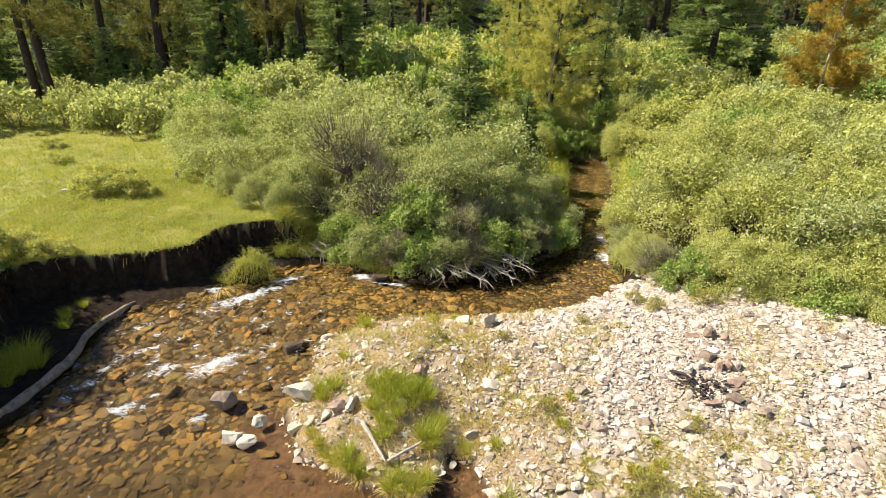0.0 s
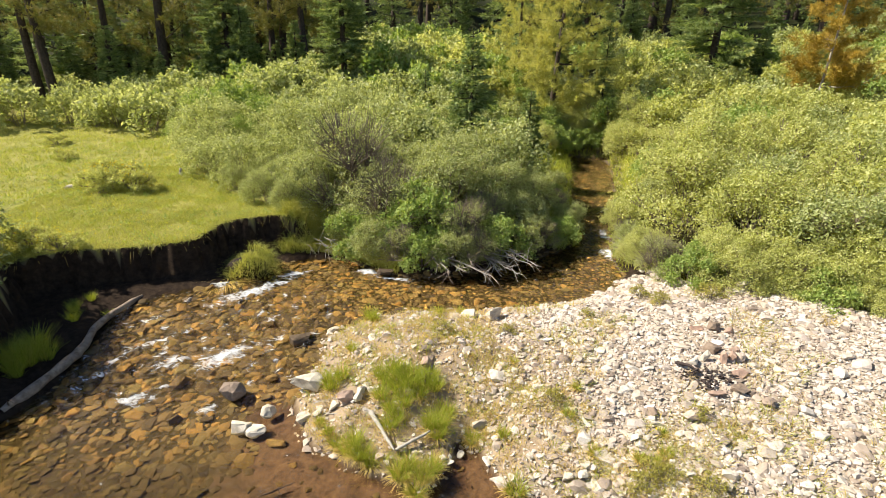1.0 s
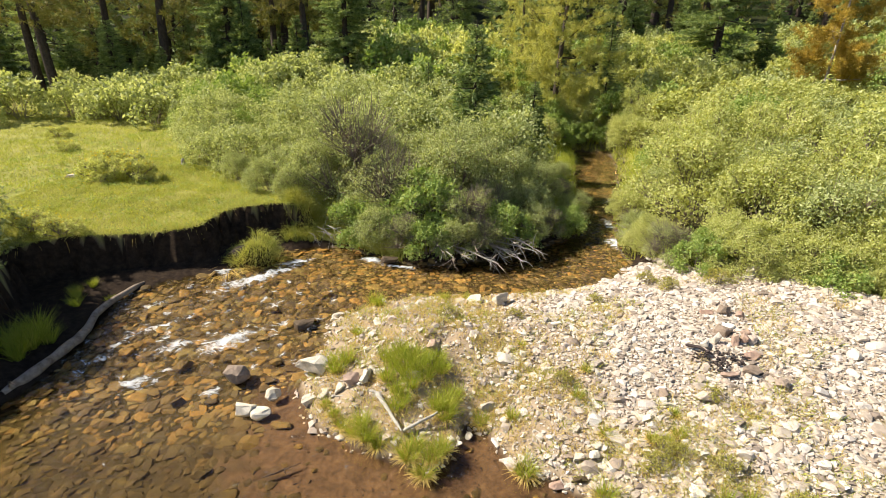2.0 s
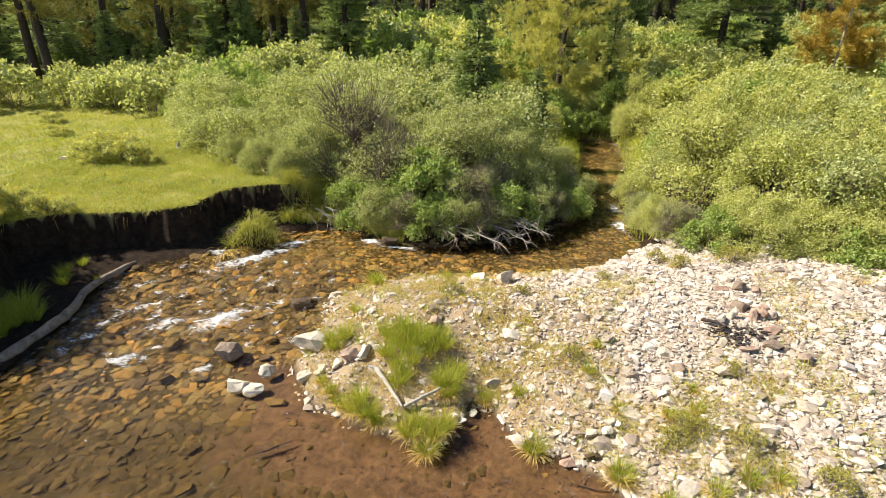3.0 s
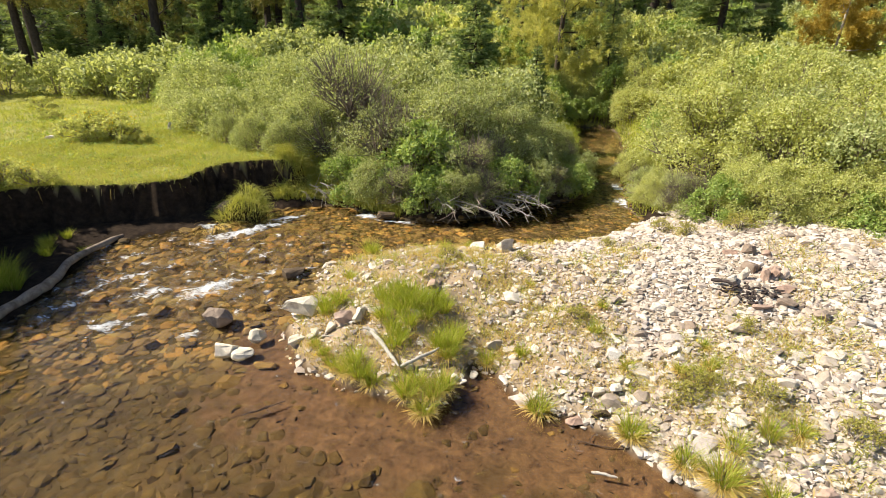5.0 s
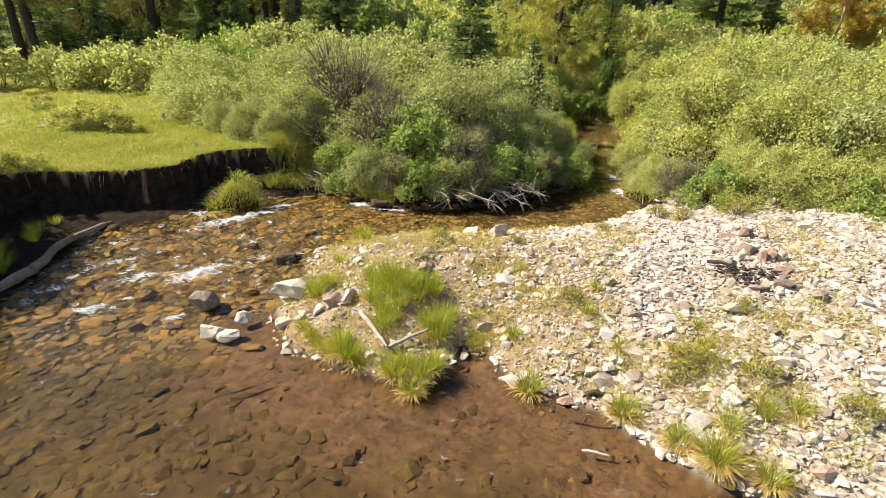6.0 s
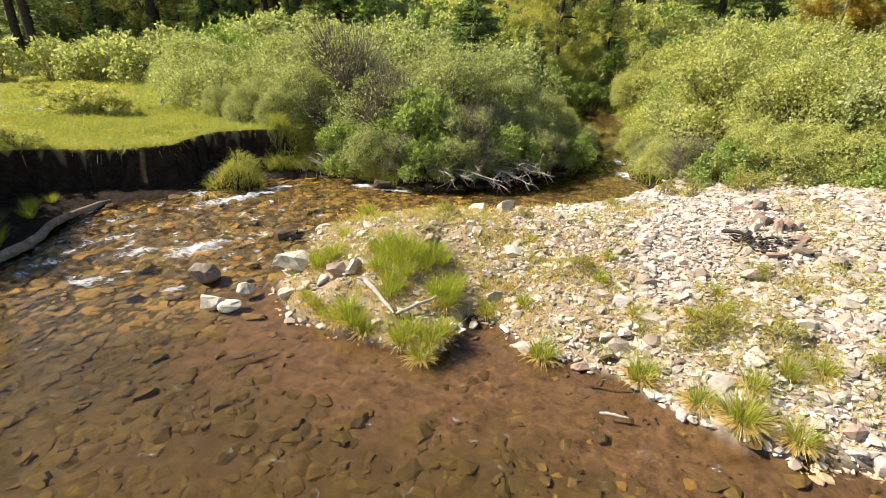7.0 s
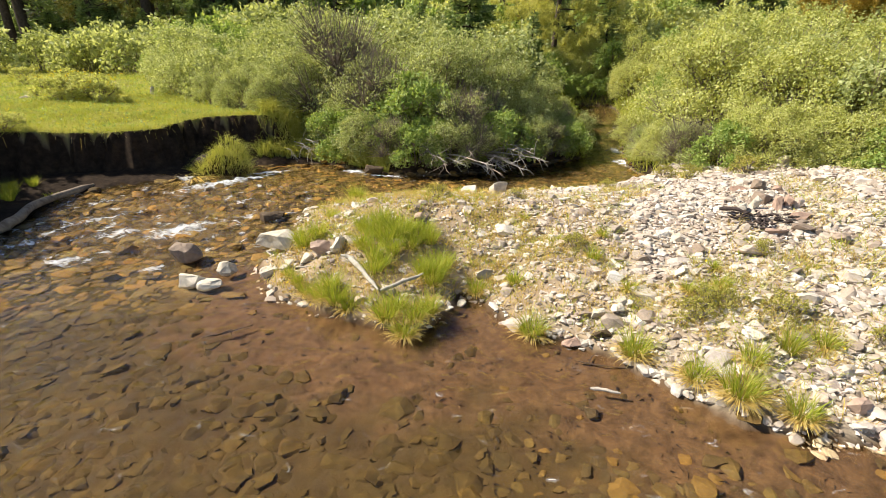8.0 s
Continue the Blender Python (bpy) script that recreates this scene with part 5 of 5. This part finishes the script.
def stick(name, points, r0, r1, mat, label, category="driftwood", group="", side=()):
    """A bent branch with short side twigs; points along it in plan and height."""
    rng = np.random.default_rng(int(abs(points[0][0] * 100)) + 3)
    p = np.array(points, float)
    t = np.linspace(0, 1, 3 * len(p))
    q = np.stack([np.interp(t, np.linspace(0, 1, len(p)), p[:, k]) for k in range(3)], 1) + rng.normal(0, r0 * 0.14, (len(t), 3))
    radii = [np.linspace(r0, r1, len(t)) * rng.uniform(0.85, 1.15, len(t))]
    radii[0][0] *= 0.6
    radii[0][-1] *= 0.5
    if isinstance(side, int):
        along = unit(p[-1] - p[0])
        side = [(rng.uniform(0.2, 0.95), rng.uniform(0.12, 0.38), *unit(along * rng.uniform(0.2, 1.0) + rng.normal(0, 0.5, 3))) for _ in range(side)]
    ob = tagged(new(name, mesh_from(name, *tubes([q], radii, 8), mat, True)), label, category, group)
    for s, ln, dx, dy, dz in side:
        a = q[int(s * (len(q) - 1))]
        twig = [np.stack([a, a + 0.5 * ln * np.array([dx, dy, dz]) + rng.normal(0, 0.02, 3), a + ln * np.array([dx, dy, dz])])]
        part("twig", mesh_from("twig", *tubes(twig, [np.array([r1 + 0.3 * (r0 - r1), r1, r1 * 0.4])], 6), mat, True), ob)
    return ob


rng = np.random.default_rng(31)
for k in range(60):
    a, d = rng.uniform(0, 6.28), 0.32 * math.sqrt(rng.uniform())
    x, y, t, ln = 3.25 + 0.95 * d * math.cos(a), 5.06 + 0.62 * d * math.sin(a), rng.uniform(0, 6.28), rng.uniform(0.03, 0.11)
    z = ground_z(x, y) + rng.uniform(0.03, 0.055)
    stick("charred_stick", [(x, y, z), (x + ln * math.cos(t), y + ln * math.sin(t), z + rng.uniform(-0.02, 0.03))], 0.013, 0.008, char, "short charred stick in the cold campfire", "charcoal", "burnt sticks")

stick("charred_stick", [(2.93, 5.34, ground_z(2.93, 5.34) + 0.06), (3.05, 5.24, ground_z(3.05, 5.24) + 0.07), (3.2, 5.14, ground_z(3.2, 5.14) + 0.06)], 0.024, 0.014, char, "charred branch end sticking out of the cold campfire", "charcoal", "burnt sticks")

# ---- driftwood ----
log_pts = [(-5.62, 4.85, 0.03), (-5.52, 5.35, 0.07), (-5.50, 5.9, 0.10), (-5.53, 6.3, 0.12), (-5.64, 6.72, 0.16), (-5.66, 7.15, 0.18), (-5.52, 7.8, 0.18)]
stick("driftwood_log", log_pts, 0.075, 0.045, bark_log, "bent weathered driftwood log lying along the cut bank", "log", side=((0.08, 0.2, 0.2, -0.3, 0.6),))
stick("driftwood_stick", [(-0.95, 4.75, 0.30), (-0.83, 4.55, 0.30), (-0.6, 4.2, 0.22)], 0.035, 0.02, bark_grey, "bleached driftwood stick among the sedge", side=((0.15, 0.14, -0.8, 0.2, 0.2),))
stick("driftwood_stick", [(-0.58, 4.22, 0.2), (-0.4, 4.33, 0.24), (-0.2, 4.46, 0.27)], 0.024, 0.014, bark_grey, "bleached driftwood stick among the sedge")
stick("driftwood_stick", [(-1.72, 5.05, 0.13), (-1.5, 5.1, 0.17), (-1.25, 5.22, 0.22)], 0.03, 0.012, bark_grey, "bleached driftwood stick on the bar", side=((0.3, 0.2, 0.3, -0.7, -0.1), (0.6, 0.2, 0.6, -0.6, -0.1)))
stick("driftwood_stick", [(-1.62, 4.9, 0.12), (-1.3, 4.84, 0.16), (-0.95, 4.86, 0.24)], 0.014, 0.006, bark_grey, "thin dry twig among the sedge")
stick("driftwood_stick", [(1.02, 3.12, 0.01), (1.12, 3.1, 0.02), (1.22, 3.07, 0.01)], 0.014, 0.009, bark_grey, "short pale stick afloat in the pool")
stick("sunken_twig", [(1.0, 3.5, -0.02), (1.2, 3.42, -0.01), (1.42, 3.38, 0.0)], 0.008, 0.004, char, "thin dark twig lying in the silt", side=((0.3, 0.2, 0.5, 0.6, 0.1),))
stick("sunken_twig", [(-2.0, 3.75, -0.05), (-1.8, 3.86, -0.04), (-1.65, 3.95, -0.03)], 0.012, 0.006, char, "dark twig lying in the silt", side=((0.3, 0.25, 0.7, 0.2, 0.05), (0.5, 0.2, 0.3, -0.4, 0.05)))
# bleached boughs over the water below the willows
rng = np.random.default_rng(34)
for k in range(17):
    x, y, z = rng.uniform(-0.45, 1.15), 0.0, rng.uniform(0.36, 0.72)
    y = 9.12 + 0.45 * max(0, x - 0.2)
    dx, dy, ln = rng.uniform(0.1, 1.0), -rng.uniform(0.35, 0.9), rng.uniform(0.65, 1.05)
    sag = rng.uniform(0.0, 0.14)
    stick("dead_branch", [(x, y, z), (x + 0.35 * ln * dx, y + 0.35 * ln * dy, z + rng.uniform(-0.03, 0.03)), (x + 0.7 * ln * dx, y + 0.7 * ln * dy, z - 0.5 * sag), (x + ln * dx, y + ln * dy + rng.uniform(-0.1, 0.1), z - sag)],
          rng.uniform(0.011, 0.02), 0.005, bark_grey if k % 4 else bark_willow, "bleached dead branch reaching over the water", "branch", "dead branches over the stream", side=int(rng.integers(5, 9)))
for k in range(11):
    y = rng.uniform(9.5, 12.6)
    x, z = 4.05 + 0.16 * (y - 9.5) ** 0.8, rng.uniform(0.4, 0.8)
    dx, dy, ln = -rng.uniform(0.2, 0.9), rng.uniform(-0.5, 0.8), rng.uniform(0.4, 0.8)
    stick("dead_branch", [(x, y, z), (x + 0.5 * ln * dx, y + 0.5 * ln * dy, z + rng.uniform(0, 0.12)), (x + ln * dx, y + ln * dy, z + rng.uniform(-0.15, 0.15))],
          rng.uniform(0.007, 0.013), 0.004, bark_grey if k % 2 else bark_willow, "bare dead branch leaning over the side channel", "branch", "dead branches over the stream", side=int(rng.integers(4, 7)))
for k in range(7):
    x, y, z = rng.uniform(-3.2, -1.8), rng.uniform(9.85, 10.05), rng.uniform(0.45, 0.75)
    stick("dead_branch", [(x, y, z), (x + 0.2, y - 0.15, z - 0.02), (x + rng.uniform(0.2, 0.5), y - rng.uniform(0.1, 0.35), z - rng.uniform(0.05, 0.3))], 0.012, 0.004, bark_grey, "tangled bare root and branch at the end of the cut bank", "branch", "roots at the bank end", side=6)
stick("pale_stump", [(-7.34, 13.1, 1.05), (-7.33, 13.1, 1.2), (-7.30, 13.08, 1.36)], 0.06, 0.04, bark_grey, "broken pale stump at the edge of the willows", "stump")
stick("snag", [(-0.1, 24.5, 1.4), (0.05, 24.5, 3.6), (0.0, 24.5, 4.9)], 0.06, 0.03, bark_pale, "pale dead snag standing behind the willows", "tree", side=((0.8, 0.3, 0.5, 0.1, 0.8),))
boulder(-9.3, 11.6, (0.3, 0.24, 0.12), 640, stone_white, "small pale stone lying in the meadow", 20)

# ---- hummock below the cut bank ----
hx, hy = -4.05, 8.9
H_SIZE = 1.15
hummock = thing("sedge_hummock", "slumped turf hummock crowned with grass beside the riffle", "hummock", at=pose(hx, hy, 0.1) @ Matrix.Scale(H_SIZE, 4))
v, f = rock_shape(650, 30, 1.0)
part("earth_mound", mesh_from("earth_mound", v * np.array([0.8, 0.7, 0.95]), f, earth_dark, True), hummock, "dark damp earth")
rng = np.random.default_rng(66)
n = 3200
a, q = rng.uniform(0, 6.283, n), np.sqrt(rng.uniform(0, 1, n))
foot = np.stack([0.46 * q * np.cos(a) + 0.08, 0.36 * q * np.sin(a), (0.50 + 0.10 * np.sin(3 * a)) * np.sqrt(np.maximum(0, 1 - q * q)) * (0.75 + 0.25 * np.cos(a)) - 0.02], 1)
v, f = blades(foot, unit(foot * np.array([1.0, 1.0, 1.0]) + np.array([0, 0, 0.45]) + rng.normal(0, 0.25, (n, 3))), rng.uniform(0.08, 0.24, n), 0.006, rng.uniform(0.3, 1.2, n), rng)
part("grass", mesh_from("grass", v, f, grass_green), hummock)
v, f = clump_blades((-0.25, -0.28, 0.04), 420, 0.34, 0.34, 0.008, 1.6, rng, 1.3, 0.3)
part("dry_grass", mesh_from("dry_grass", v, f, straw), hummock, "yellowed trailing grass")

# ---- shaded plants under the bank ----
for k, (x, y, size) in enumerate([(-5.95, 5.75, 0.44), (-5.85, 5.95, 0.36), (-6.05, 6.05, 0.46), (-6.0, 5.6, 0.4), (-6.2, 5.8, 0.42), (-6.1, 6.9, 0.26), (-6.25, 7.15, 0.24), (-5.9, 5.5, 0.24), (-6.2, 7.5, 0.2), (-5.75, 7.2, 0.16)]):
    ob = tuft_thing(x, y, size, 0.0, 800 + k, "leafy grass clump in the shade of the cut bank", sedge_green)
    tagged(ob, group="clumps under the bank")

# ---- low flowering shrubs of the meadow ----
low = [bush_meshes(willow_gold, bark_willow, 90 + k, 0.45, 0.42, 10, 150, 0.05, 0.40, twigs=8) for k in range(2)]


def flowers(n, rx, h, seed):
    rng = np.random.default_rng(seed)
    at = np.stack([rng.normal(0, rx, n), rng.normal(0, rx, n), rng.uniform(0.6, 1.05, n) * h], 1)
    at, way = np.repeat(at, 5, 0), unit(rng.normal(0, 1, (n * 5, 3)) + np.array([0, 0, 0.4]))
    v, f = leaves(at, way, 0.018, 0.016, rng)
    return mesh_from("blossom", v, f, petal)


blossom = [flowers(60, 0.18, 0.42, 95), flowers(40, 0.2, 0.42, 96)]
for k, (x, y, size) in enumerate([(-8.15, 11.9, 1.5), (-8.55, 11.6, 1.2), (-7.75, 11.7, 1.1), (-8.3, 11.2, 0.7), (-7.35, 11.75, 0.6), (-8.9, 12.3, 0.8), (-6.95, 8.05, 0.85), (-7.6, 8.15, 0.9), (-7.9, 8.5, 0.8), (-9.6, 13.2, 0.7), (-11.5, 14.5, 0.8), (-13.2, 16.5, 0.9)]):
    plant("shrub", "flowering_shrub", (*low[k % 2], blossom[k % 2]), ("woody_base", "foliage", "blossom"), "low shrub with small yellow flowers on the meadow", "shrub", "meadow shrubs", x, y, 1.3 * k, size)
herb = [bush_meshes(herb_leaf, bark_willow, 190 + k, 0.26, 0.34, 9, 60, 0.045, 0.36, twigs=5) for k in range(2)]
for k, (x, y, size) in enumerate([(2.12, 3.85, 0.55), (2.28, 3.78, 0.5), (2.0, 3.72, 0.6), (2.62, 3.62, 0.6), (1.3, 4.9, 0.5), (2.9, 4.5, 0.5), (-0.1, 6.3, 0.6), (0.9, 6.3, 0.5), (2.2, 6.8, 0.5), (3.5, 7.2, 0.7), (4.3, 7.25, 0.8), (3.3, 7.6, 0.7), (3.1, 3.2, 0.6)]):
    plant("herb", "leafy_herb", herb[k % 2], BUSH, "small leafy green herb growing in the gravel", "plant", "herbs on the bar", x, y, 2.3 * k, size)
# yellow flowers in the meadow and on the bar
chunks = []
for x, y in np.concatenate([scatter_points(220, (-9.5, -3.5, 8.5, 14), open_meadow, 0.12, 97), scatter_points(16, (-1.6, 3.0, 2.9, 6), on_bar, 0.3, 98)]):
    at = np.array([x, y, ground_z(x, y) + 0.09])
    chunks.append(leaves(np.repeat(at[None], 5, 0), unit(rng.normal(0, 1, (5, 3)) + np.array([0, 0, 0.5])), 0.016, 0.014, rng))
tagged(new("wild_flowers", mesh_from("wild_flowers", *joined(chunks), petal)), "scattered small yellow wild flowers", "flowers", kind="stuff")

# dark leaf litter and broken twigs settled on the silt
rng = np.random.default_rng(99)
spots = scatter_points(420, (-2.3, 2.4, 2.3, 4.6), lambda x, y: (polygon_distance(x, y, WATER) < -0.05) & (wavy(x, y, 0.8, 101) > -0.1), 0.035, 100)
spots = np.column_stack([spots, land(spots[:, 0], spots[:, 1])[0] + 0.006])
flat_way = unit(rng.normal(0, 1, spots.shape) * np.array([1, 1, 0.12]))
tagged(new("sunken_litter", mesh_from("sunken_litter", *leaves(spots, flat_way, rng.uniform(0.02, 0.07, len(spots)), rng.uniform(0.008, 0.022, len(spots)), rng), earth_dark)), "dark sodden leaves and twig scraps on the silt", "leaf litter", kind="stuff")

# ---- stones that can be picked apart, nearest to the walk ----
single_stones(big[first], big_size[first], "stone", dry_meshes, ground, 0.01, 0.2, 86, big_z[first])
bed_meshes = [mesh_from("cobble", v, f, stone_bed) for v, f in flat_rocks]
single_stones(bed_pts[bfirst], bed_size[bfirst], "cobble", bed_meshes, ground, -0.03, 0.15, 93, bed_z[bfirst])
